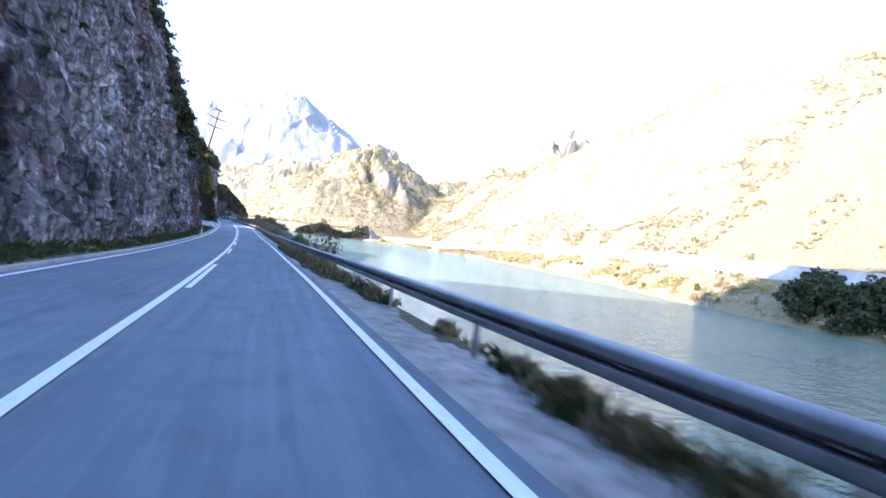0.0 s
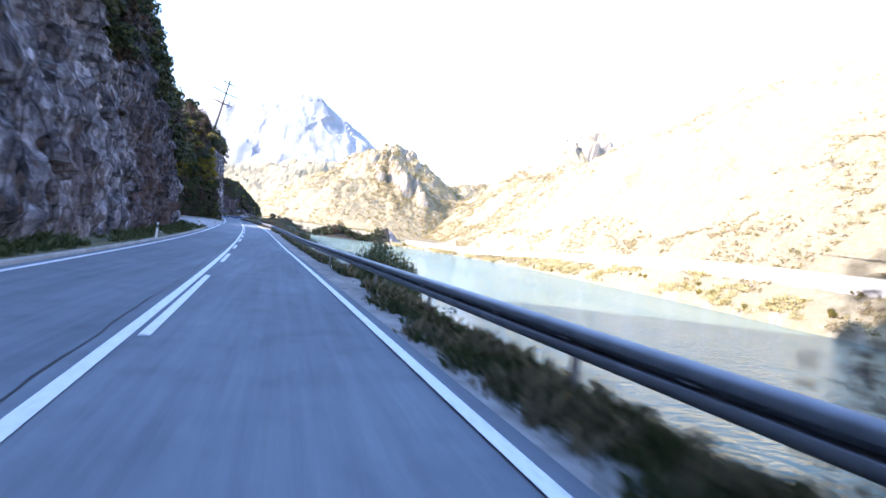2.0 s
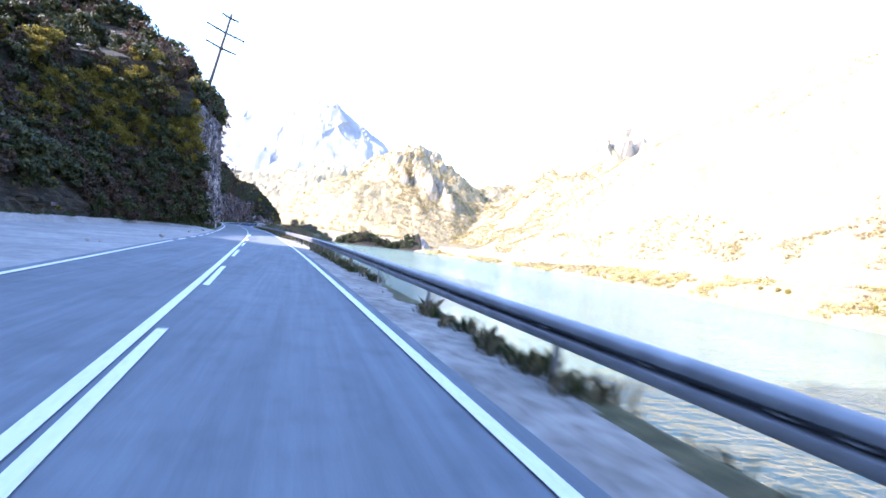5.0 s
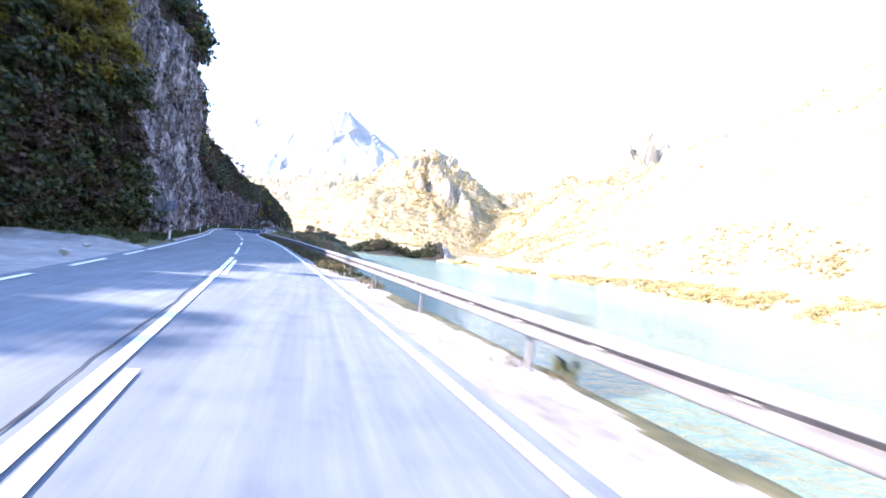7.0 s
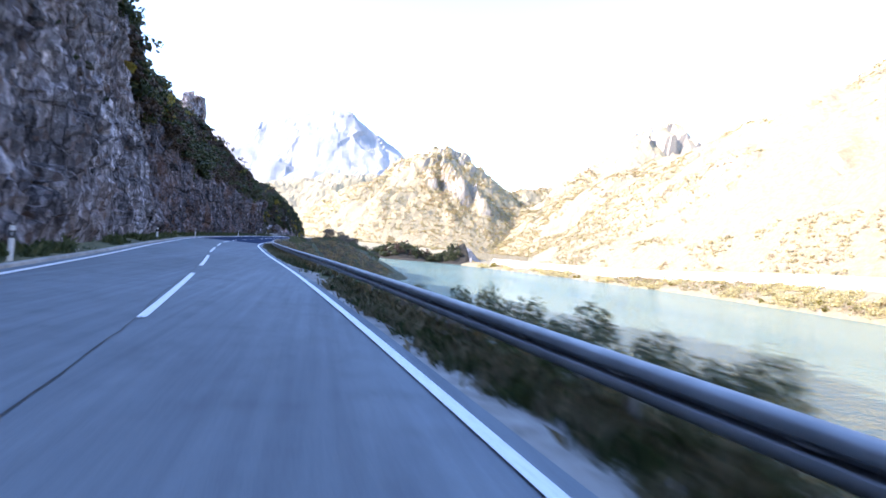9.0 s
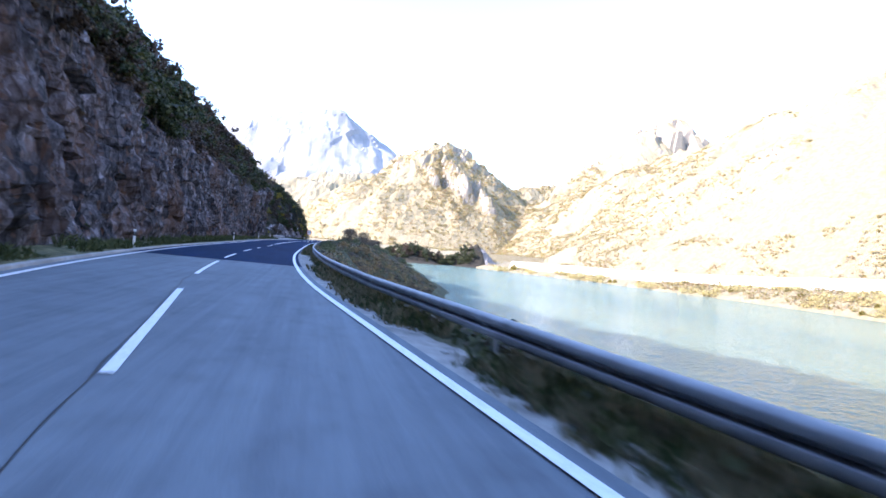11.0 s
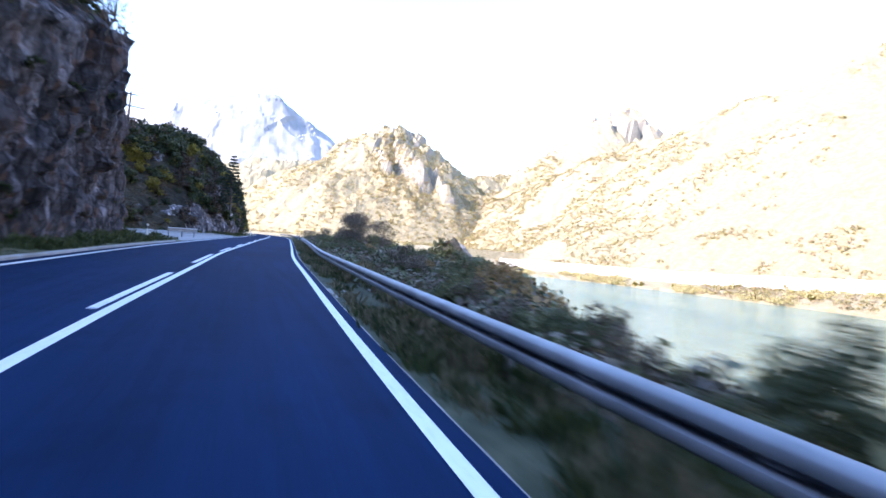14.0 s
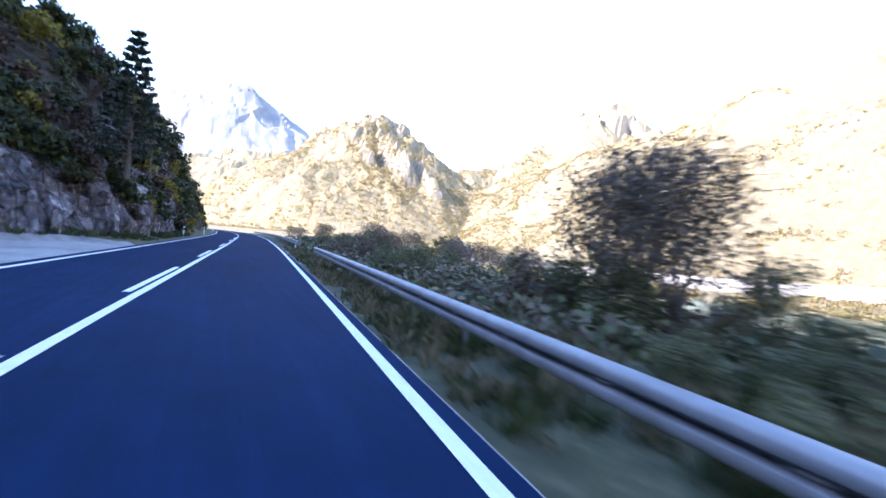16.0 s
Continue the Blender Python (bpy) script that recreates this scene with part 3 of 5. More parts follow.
tagged(grid_object("backdrop_mountain", np.stack([mx, my, mz], -1), M["mountain"]), "pale bare limestone mountain, haze put into its colour", "mountain", kind="structure")


# ---- the cliffs on the road's own side ----
# per station: distance of the foot from the left edge line, height of the steep face, lean of the face, slope above it
FOOT = knots([(-70, 2.6), (0, 2.4), (47, 2.0), (60, 2.0), (80, 2.2), (92, 2.7), (98, 3.0), (103, 3.6), (106, 5.5), (110, 11), (114, 14), (120, 15), (140, 14), (158, 11), (166, 7.5), (171, 4.2), (174, 2.2), (178, 1.7), (200, 1.9), (240, 2.3), (300, 2.6), (326, 2.6), (331, 3.2), (334, 7), (339, 13), (350, 12), (358, 9.5), (366, 6), (372, 3.2), (378, 2.2), (390, 2.0), (420, 2.6), (520, 4)])
FACE = knots([(-70, 40), (0, 33), (30, 26), (45, 21), (60, 15), (75, 12), (90, 10), (98, 9), (104, 8), (109, 5), (120, 3), (150, 3), (164, 4), (170, 6), (173, 10), (175, 14.5), (180, 15.5), (190, 17), (205, 18), (225, 16), (240, 14), (262, 11), (285, 10), (305, 9), (326, 8.8), (331, 8.5), (334, 6), (338, 3), (352, 2.5), (366, 3.5), (372, 5.5), (378, 8), (400, 7), (520, 4)])
LEAN = knots([(-70, 0.22), (30, 0.2), (60, 0.14), (95, 0.14), (104, 0.2), (111, 0.6), (120, 0.8), (158, 0.8), (169, 0.4), (174, 0.14), (180, 0.1), (240, 0.2), (290, 0.26), (330, 0.22), (338, 0.8), (360, 0.8), (372, 0.4), (380, 0.25), (420, 0.3), (520, 0.6)])
SLOPE = knots([(-70, 2.2), (40, 2.2), (55, 2.3), (75, 2.6), (92, 2.5), (99, 2.1), (108, 1.6), (114, 1.1), (122, 0.9), (150, 0.8), (165, 0.9), (180, 1.05), (200, 1.2), (240, 1.18), (262, 1.08), (300, 0.92), (330, 0.95), (340, 0.9), (360, 0.9), (380, 1.0), (520, 0.8)])
TOP = knots([(-70, 150), (60, 150), (92, 130), (106, 108), (116, 86), (121, 50), (127, 32), (135, 23), (146, 21), (158, 20), (166, 20), (174, 21), (184, 24), (200, 28), (215, 38), (232, 50), (262, 50), (280, 44), (300, 42), (318, 34), (331, 24), (338, 13), (346, 10), (360, 10), (375, 12), (390, 14), (420, 19), (440, 22), (520, 28)])

# crest of the ridge far behind, out of view, raised to cast shade
BACK_LINE = np.array([(-70, -50), (135, -50), (143, 0), (148, 62), (184, 62), (198, 66), (260, 60), (310, 62), (330, 74), (420, 74), (460, 60), (520, 40)], float)


def BACK(y):
    return np.interp(y, BACK_LINE[:, 0], BACK_LINE[:, 1])


def cliff_profile(ys, us):
    """Points of the slope: us is the length along the profile in metres."""
    y = np.repeat(ys[:, None], len(us), 1)
    u = np.repeat(us[None, :], len(ys), 0)
    foot, face, lean, slope, topz = FOOT(y), np.maximum(FACE(y), 0.5), LEAN(y), SLOPE(y), TOP(y)
    face = face * (1 + 0.35 * fbm(y / 14, y * 0, y * 0, 3, 71))
    a = np.minimum(u, face)
    b = np.clip(u - face, 0, None)
    back = b / np.sqrt(1 + slope ** 2)
    back = np.where(back * slope + face > topz, (topz - face) / slope + (b - (topz - face) / slope * np.sqrt(1 + slope ** 2)), back)
    x = EDGE(y) - LANES - foot - a * lean / np.sqrt(1 + lean ** 2) - back
    z0 = road_z(EDGE(y) - LANES, y)
    z = z0 - 0.1 + a / np.sqrt(1 + lean ** 2) + np.minimum(back * slope, np.maximum(topz - face, 0.2))
    z = np.maximum(z, BACK(y) - 1.35 * np.abs(x + 112))
    return x, y, z, np.where(b > 0, 0.0, 1.0), b


def cliff(name, y0, y1, dy, us, label, rock="rock"):
    ys = np.arange(y0, y1, dy)
    x, y, z, isface, b = cliff_profile(ys, us)
    c1 = cells(y / 2.2, z / 6.0, x / 3.4, 81)[0]
    c2 = cells(y / 0.8, z / 2.2, x / 1.1, 85)[0]
    c3 = cells(y / 0.5, z / 0.95, x / 0.6, 88)[0]
    low = fbm(y / 9, z / 9, x / 9, 3, 91)
    damp = np.minimum(1, np.maximum(z - road_z(EDGE(y) - LANES, y), 0) / 1.5 + 0.15)
    k = np.where(b > 0, 0.55, 1.0) * damp
    flute = fbm(y / 1.1, z / 7, x / 4, 3, 93)
    knob = fbm(y / 0.8, z / 1.0, x / 0.8, 3, 94)
    push = k * (0.75 * c1 + 0.4 * c2 + 0.35 * c3 + 1.2 * low + 0.85 * flute + 0.4 * knob)
    x2 = x + push
    z2 = z + np.where(b > 0, 0.35 * push, 0)
    y2 = y + 0.35 * k * c2
    # material: bare rock on the face and on steep outcrops, scrub elsewhere
    soil = (b > 0.4) & (b + 3.0 * fbm(y / 5, z / 5, x / 5, 4, 95) > 0.8) & (fbm(y / 11, z / 8, x / 8, 3, 97) + 0.25 * c1 < 0.22)
    soil = soil | ((y > 102) & (y < 174.0) & (fbm(y / 3, z / 3, x / 3, 3, 98) < 0.32))
    soil = soil | ((LEAN(y) > 0.6) & (fbm(y / 6, z / 5, x / 5, 3, 99) < 0.18))
    mi = np.where(soil, 1, 0)[:-1, :-1].ravel()
    ob = grid_object(name, np.stack([x2, y2, z2], -1), [M[rock], M["scrub"]], mi)
    return tagged(ob, label, "cliff", kind="structure")


U_NEAR = np.concatenate([np.arange(0, 20, 0.22), np.arange(20, 46, 0.5), np.arange(46, 90, 2.0), np.arange(90, 330, 12.0)])
cliff("cliff", -40, 74.3, 0.25, U_NEAR, "fractured grey limestone cliff beside the road")
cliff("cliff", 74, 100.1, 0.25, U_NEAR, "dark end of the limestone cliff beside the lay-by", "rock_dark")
cliff("cliff", 100, 172.1, 0.4, U_NEAR, "steep scrub slope behind the lay-by")
cliff("cliff", 172, 236.3, 0.25, U_NEAR, "jointed grey limestone road cutting under scrub")
cliff("cliff", 236, 334.1, 0.25, U_NEAR, "dark limestone road cutting under scrub", "rock_dark")
cliff("cliff", 334, 520, 0.5, U_NEAR, "wooded rocky slope above the road")

# strip of ground between the road and the cliff foot
ys = np.arange(-60, 520, 0.6)
us = np.linspace(0, 1, 26)
y = np.repeat(ys[:, None], len(us), 1)
wd = FOOT(y) + 3.0
u = us[None, :] * wd
x = EDGE(y) - LANES - 0.35 - u
z = road_z(EDGE(y) - LANES - 0.3, y) - 0.02 + np.where(u > 0.3, 0.1, 0) + 0.18 * sat((u - 0.6) / 2) + 0.1 * fbm(x * 1.5, y * 1.5, y * 0, 4, 111) * sat(u / 0.8)
lay = (sat((y - 107) / 5) * sat((169 - y) / 5) + sat((y - 333) / 4) * sat((374 - y) / 6)) > 0.5
z = np.where(lay & (u < FOOT(y) - 1.0), road_z(x, y) - 0.015 + 0.02 * fbm(x, y, y * 0, 3, 115), z)
mi = np.where(lay & (u < FOOT(y) - 1.0), 0, 1)[:-1, :-1].ravel()
tagged(grid_object("ground_roadside", np.stack([x, y, z], -1)[:, ::-1], [M["concrete"], M["grass"]], mi.reshape(len(ys) - 1, -1)[:, ::-1].ravel(), smooth=True), "grassy roadside strip and pale lay-by", "roadside", kind="structure")


# pale road embankment along the far bank
ys = np.arange(20, 560, 2.0)
x0, zt = SHORE(ys) + 15.5 + 1.5 * np.sin(ys / 47), FAR_TOP(ys) + 0.3 * fbm(ys / 9, ys * 0, ys * 0, 3, 171)
sec = [(0.0, -9.0), (0.2, -4.6), (1.6, -0.4), (1.6, 0.35), (2.1, 0.35), (2.2, 0.0), (8.5, 0.0), (9.0, -8.0)]
g_ = np.stack([np.stack([x0 + p, ys, zt + q], -1) for p, q in sec], 1)
tagged(grid_object("embankment", g_, M["pale"], flip=True), "pale stone road embankment across the river", "embankment", kind="structure")

# low kerb along the cliff side
for y0, y1 in ((-40, 104), (176, 333)):
    ys = np.arange(y0, y1, 1.0)
    sec = [(-7.36, -0.05), (-7.365, 0.08), (-7.4, 0.105), (-7.5, 0.11), (-7.53, 0.02)]
    g_ = np.stack([np.stack([EDGE(ys) + p, ys, road_z(EDGE(ys) - 7.3, ys) + q + 0.012 * fbm(ys, ys * 0, ys * 0, 2, 201)], -1) for p, q in sec], 1)
    tagged(grid_object("kerb", g_, M["concrete"], flip=True), "low weathered concrete kerb at the cliff side", "kerb", kind="structure")

# ---- guard rail ----
W_PROFILE = [(0.05, 0.0), (-0.03, 0.008), (-0.068, 0.024), (-0.085, 0.05), (-0.085, 0.105), (-0.08, 0.122), (-0.066, 0.132), (0.036, 0.138), (0.046, 0.146), (0.046, 0.194), (0.036, 0.202), (-0.066, 0.208), (-0.08, 0.218), (-0.085, 0.235), (-0.085, 0.285), (-0.066, 0.313), (-0.03, 0.332), (0.05, 0.34)]
RAIL_D = 1.38
RAIL_H = knots([(-60, 0.8), (40, 0.8), (81, 0.785), (142, 0.79), (186, 0.71), (230, 0.62), (248, 0.6), (260, 0.65), (285, 0.66), (297, 0.65), (309, 0.6), (320, 0.56), (331, 0.6), (342, 0.64), (520, 0.68)])


def rail_bolts(gr, q):
    """Pale slotted washers in the valley of the beam, at the post and halfway on."""
    for at in (q, q + 1.77, q + 3.53):
        ex = float(EDGE(at)) + RAIL_D
        zb = float(road_z(ex, at)) + float(RAIL_H(at)) - 0.19 + (0.02 if at > 240 else 0.0)
        bm = box(bmesh.new(), (0.05, 0.13, 0.02), (ex - 0.012, at, zb), 0.003)
        part("bolt", bm, M["zinc"], gr, "pale zinc bolt plate")


def guardrail(y0, y1, label, spacing=5.3, end_post=False):
    gr = empty("guardrail", Matrix.Translation((0, 0, 0)), label, "guardrail", "river guardrail")
    ys_ = np.arange(y0, y1 + 0.01, spacing)
    for a, b_ in zip(ys_, ys_[1:]):
        st = np.linspace(a, b_ + 0.08, 5)
        rows = []
        for q in st:
            ex = float(EDGE(q)) + RAIL_D
            zb = float(road_z(ex, q)) + float(RAIL_H(q)) - 0.36 + (0.02 if q > 240 else 0.0)
            rows.append([(ex + p[0], q, zb + p[1]) for p in W_PROFILE] + [(ex + p[0] + 0.006, q, zb + p[1]) for p in W_PROFILE[::-1]])
        g = np.array(rows)
        g = np.concatenate([g, g[:, :1]], 1)
        r_, c_ = g.shape[:2]
        me = mesh_from("beam", g.reshape(-1, 3), grid_faces(r_, c_).tolist(), M["galv"], smooth=True)
        me.set_sharp_from_angle(angle=radians(36))
        mesh_part("beam", me, gr)
    for q in ys_:
        ex = float(EDGE(q)) + RAIL_D + 0.16
        zg = float(road_z(ex, q))
        bm = bmesh.new()
        box(bm, (0.008, 0.1, 1.3), (0, 0, -0.1))
        box(bm, (0.055, 0.008, 1.3), (0.026, 0.05, -0.1))
        box(bm, (0.055, 0.008, 1.3), (0.026, -0.05, -0.1))
        bmesh.ops.translate(bm, verts=bm.verts, vec=(ex, q, zg))
        part("post", bm, M["galv"], gr)
        rail_bolts(gr, q)
        bm = bmesh.new()
        box(bm, (0.1, 0.08, 0.2), (ex - 0.06, q, zg + float(RAIL_H(q)) - 0.18), 0.01)
        part("spacer", bm, M["galv"], gr)
    return gr


guardrail(-30.0, 97.2, "galvanised steel guardrail along the river edge")
guardrail(98.5, 369.0, "galvanised steel guardrail along the river edge")
guardrail(381.0, 470.0, "galvanised steel guardrail past the gap")


# ---- roadside posts ----
def marker_post():
    e = empty("marker_post", Matrix(), "white plastic roadside marker post with black band", "marker post", "marker posts")
    bm = bmesh.new()
    box(bm, (0.12, 0.05, 0.62), (0, 0, 0.31), 0.012)
    part("body", bm, M["white"], e)
    bm = bmesh.new()
    box(bm, (0.123, 0.053, 0.2), (0, 0, 0.72), 0.012)
    part("band", bm, M["black"], e, "black band")
    bm = bmesh.new()
    box(bm, (0.03, 0.056, 0.12), (0, 0, 0.72), 0.004)
    part("reflector", bm, M["signwhite"], e, "white reflector")
    bm = bmesh.new()
    box(bm, (0.12, 0.05, 0.13), (0, 0, 0.885), 0.012)
    part("cap", bm, M["white"], e)
    return e


proto = marker_post()
spots = [(73.5, -7.6), (103.5, -8.0), (176.5, -7.75), (200, -7.75), (228, -7.8), (252, -7.8), (287, -7.8), (309, -7.8), (333.5, -9.4), (391, -7.7), (384, 1.4), (412, -7.7)]
for k, (q, d) in enumerate(spots):
    px = float(EDGE(q)) + d
    m = pose(px, q, float(road_z(px, q)) + 0.05, rz=8)
    if k:
        copy_thing(proto, m)
    else:
        proto.matrix_world = m


# ---- signs and poles ----
def disc(bm, r, thick, n=40):
    bmesh.ops.create_cone(bm, cap_ends=True, segments=n, radius1=r, radius2=r, depth=thick, matrix=Matrix.Rotation(radians(90), 4, 'X'))
    return bm


def flat(bm, pts, y, thick=0.002):
    vs = [bm.verts.new((p[0], y, p[1])) for p in pts]
    f = bm.faces.new(vs)
    r = bmesh.ops.extrude_face_region(bm, geom=[f])
    bmesh.ops.translate(bm, verts=[v for v in r["geom"] if isinstance(v, bmesh.types.BMVert)], vec=(0, -thick, 0))
    bmesh.ops.recalc_face_normals(bm, faces=bm.faces)
    return bm


CAR = [(-0.11, -0.035), (-0.085, -0.035), (-0.085, -0.055), (-0.055, -0.055), (-0.055, -0.035), (0.055, -0.035), (0.055, -0.055), (0.085, -0.055), (0.085, -0.035), (0.11, -0.035), (0.11, 0.005), (0.085, 0.015), (0.06, 0.05), (-0.06, 0.05), (-0.085, 0.015), (-0.11, 0.005)]


def round_sign(m, label, height, front=True):
    e = empty("road_sign", m, label, "road sign")
    bm = bmesh.new()
    tube(bm, (0, 0.03, -0.4), (0, 0.03, height + 0.28), 0.03, 0.03, 10)
    part("post", bm, M["galv"], e)
    bm = disc(bmesh.new(), 0.3, 0.012)
    bmesh.ops.translate(bm, verts=bm.verts, vec=(0, -0.012, height))
    plate = part("plate", bm, M["red"] if front else M["signback"], e)
    if front:
        bm = disc(bmesh.new(), 0.247, 0.004)
        bmesh.ops.translate(bm, verts=bm.verts, vec=(0, -0.022, height))
        part("face", bm, M["signwhite"], plate, "white reflective face")
        for dx, mat, nm in ((-0.115, M["red"], "red car symbol"), (0.115, M["black"], "black car symbol")):
            bm = flat(bmesh.new(), [(p[0] + dx, p[1] + height) for p in CAR], -0.0265)
            part("symbol", bm, mat, plate, nm)
    else:
        for dz in (-0.12, 0.12):
            bm = box(bmesh.new(), (0.46, 0.02, 0.035), (0, -0.03, height + dz), 0.004)
            part("bracket", bm, M["galv"], plate, "steel bracket")
        bm = box(bmesh.new(), (0.06, 0.02, 0.5), (0, -0.034, height), 0.004)
        part("clamp", bm, M["galv"], plate, "steel clamp")
    return e


M["signback"] = simple("grey_sign_back", [(0.4, (0.03, 0.05, 0.12)), (0.6, (0.13, 0.17, 0.27))], 7.0, 0.5, 0.3, bump_s=0)
round_sign(pose(-16.75, 288.4, float(road_z(-16.75, 288.4)), rz=-3), "red-rimmed no overtaking sign on a steel post", 2.0)
round_sign(pose(-15.15, 174.4, float(road_z(-15.15, 174.4)) - 0.02, rz=6), "back of a round road sign beside the cliff", 2.25, False)
round_sign(pose(-18.5, 399.0, float(road_z(-18.5, 399)), rz=-4), "back of a round road sign beside the rocks", 2.1, False)


def power_pole(m, h, label):
    e = empty("power_pole", m, label, "power pole")
    bm = tube(bmesh.new(), (0, 0, -1.5), (0, 0, h), 0.34, 0.2, 10)
    part("pole", bm, M["rust"], e)
    for k, (z_, w_) in enumerate(((h - 0.9, 1.6), (h - 4.0, 3.7), (h - 7.2, 2.9))):
        bm = bmesh.new()
        tube(bm, (-w_, 0, z_ + 0.2), (0, 0, z_), 0.14, 0.2, 6)
        tube(bm, (w_, 0, z_ + 0.2), (0, 0, z_), 0.14, 0.2, 6)
        arm = part("crossarm", bm, M["rust"], e)
        for sx in (-1, -0.5, 0.5, 1):
            bm = tube(bmesh.new(), (sx * w_ * 0.96, 0, z_ + 0.2), (sx * w_ * 0.96, 0, z_ - 0.35), 0.05, 0.09, 6)
            part("insulator", bm, M["black"], arm)
    return e


power_pole(pose(-24.3, 205, 22.4, 0, 10, 25), 18.4, "tall dark power pole with three crossarms on the cliff")
power_pole(pose(-49, 452, 26, 0, 2, 25), 10, "distant power pole on the wooded ridge")


# short barrier at the mouth of the lay-by
def short_barrier():
    e = empty("barrier", pose(-23.6, 346.5, float(road_z(-23.6, 346.5)) + 0.03, rz=-18), "short weathered steel barrier at the lay-by corner", "barrier")
    rows = []
    for q in np.linspace(-3.0, 3.0, 4):
        rows.append([(p[0], q, 0.42 + p[1]) for p in W_PROFILE] + [(p[0] + 0.006, q, 0.42 + p[1]) for p in W_PROFILE[::-1]])
    g = np.array(rows)
    g = np.concatenate([g, g[:, :1]], 1) * np.array([-1, 1, 1])
    mesh_part("beam", mesh_from("beam", g.reshape(-1, 3), grid_faces(*g.shape[:2])[:, ::-1].tolist(), M["galv"]), e)
    for q in (-2.6, 0, 2.6):
        bm = box(bmesh.new(), (0.08, 0.1, 1.1), (-0.08, q, 0.22), 0.006)
        part("post", bm, M["galv"], e)


short_barrier()


# ---- plants ----
def leaf_cloud(centres, radii, count, size, seed, flatten=0.8):
    """Leaves: small folded quads scattered in clusters."""
    r = np.random.default_rng(seed)
    centres, radii = np.asarray(centres, float), np.asarray(radii, float)
    k = r.choice(len(centres), count, p=radii ** 2 / np.sum(radii ** 2))
    d = r.normal(size=(count, 3))
    d /= np.linalg.norm(d, axis=1)[:, None]
    rad = radii[k] * (0.45 + 0.6 * r.random(count) ** 0.6)
    pos = centres[k] + d * rad[:, None] * np.array([1, 1, flatten])
    n_ = d * 0.6 + r.normal(size=(count, 3)) * 0.6 + np.array([0, 0, 0.4])
    n_ /= np.linalg.norm(n_, axis=1)[:, None]
    t_ = np.cross(n_, r.normal(size=(count, 3)))
    t_ /= np.linalg.norm(t_, axis=1)[:, None]
    b_ = np.cross(n_, t_)
    s_ = size * (0.55 + 0.9 * r.random(count))[:, None]
    a = pos - t_ * s_ * 0.6
    c = pos + t_ * s_ * 0.6
    e = pos + b_ * s_ * 0.42 - n_ * s_ * 0.12
    f = pos - b_ * s_ * 0.42 - n_ * s_ * 0.12
    v = np.stack([a, e, c, f], 1).reshape(-1, 3)
    i = np.arange(count)[:, None] * 4
    faces = np.concatenate([i + np.array([[0, 1, 2]]), i + np.array([[0, 2, 3]])], 0)
    return v, faces.tolist()


def limbs(points, r0, seed):
    bm = bmesh.new()
    for p, q, a, b_ in points:
        tube(bm, p, q, a, b_, 6)
    return bm


def plant(name, label, category, group, h, w, leaves, size, mat, seed, trunk=0.08, lobes=14, low=0.25, twiggy=False):
    r = np.random.default_rng(seed)
    e = empty(name, Matrix(), label, category, group)
    cs, rs, segs = [], [], []
    forks = 4 if h > 2.5 else 6
    base_z = h * low
    if h > 2.5:
        segs.append(((0, 0, -0.5), (0.06 * h * r.normal(), 0.06 * h * r.normal(), base_z), trunk, trunk * 0.75))
        root = segs[0][1]
    else:
        root = (0, 0, -0.3)
    for k in range(lobes):
        ang = 2 * math.pi * (k + 0.6 * r.random()) / lobes * 2.4
        zz = base_z + (h * 0.95 - base_z) * (0.1 + 0.85 * r.random() ** 0.8)
        shape = math.sin(math.pi * (0.15 + 0.8 * (zz - base_z * 0.6) / (h - base_z * 0.6))) ** 0.7
        rr = w * 0.5 * shape * (0.35 + 0.6 * r.random())
        c = (rr * math.cos(ang), rr * math.sin(ang), zz)
        cs.append(c)
        rs.append((0.16 + 0.12 * r.random()) * min(w, h))
        mid = tuple(root[i] + (c[i] - root[i]) * 0.5 + 0.05 * h * r.normal() for i in range(3))
        segs.append((root, mid, trunk * 0.5, trunk * 0.3))
        segs.append((mid, c, trunk * 0.3, trunk * 0.08))
        if twiggy:
            for _ in range(4):
                q = tuple(c[i] + 0.22 * h * r.normal() for i in range(3))
                segs.append((c, q, trunk * 0.14, trunk * 0.04))
    part("trunk" if h > 2.5 else "stem", limbs(segs, trunk, seed), M["bark"], e)
    v, f = leaf_cloud(cs, rs, leaves, size, seed + 1)
    v[:, 2] = np.maximum(v[:, 2], 0.02)
    mesh_part("crown", mesh_from("crown", v, f, mat), e)
    return e


def pine(h, w, seed):
    r = np.random.default_rng(seed)
    e = empty("pine_tree", Matrix(), "dark green pine tree with open tiers on the slope", "pine tree", "pines")
    part("trunk", tube(bmesh.new(), (0, 0, -0.6), (0, 0, h * 0.97), 0.16, 0.03, 8), M["bark"], e)
    cs, rs, segs = [], [], []
    for k in range(15):
        zz = h * (0.1 + 0.88 * k / 14)
        reach = w * 0.5 * (1 - 0.85 * k / 14)
        for j in range(6):
            a = j * 1.05 + k * 0.7 + 0.3 * r.random()
            c = (reach * math.cos(a), reach * math.sin(a), zz + 0.12 * reach)
            segs.append(((0, 0, zz), c, 0.03, 0.012))
            for q in (0.5, 0.8, 1.05):
                cs.append((c[0] * q, c[1] * q, zz + 0.12 * reach * q + 0.1))
                rs.append(0.16 + 0.14 * reach / w)
    tagged(part("branches", limbs(segs, 0.03, seed), M["bark"], e), kind="stuff")
    v, f = leaf_cloud(cs, rs, 9000, 0.15, seed + 1, 0.6)
    mesh_part("crown", mesh_from("crown", v, f, M["needle"]), e)
    return e


def parked(e):
    """Prototype put away until its first spot is filled."""
    return {"e": e, "used": False}


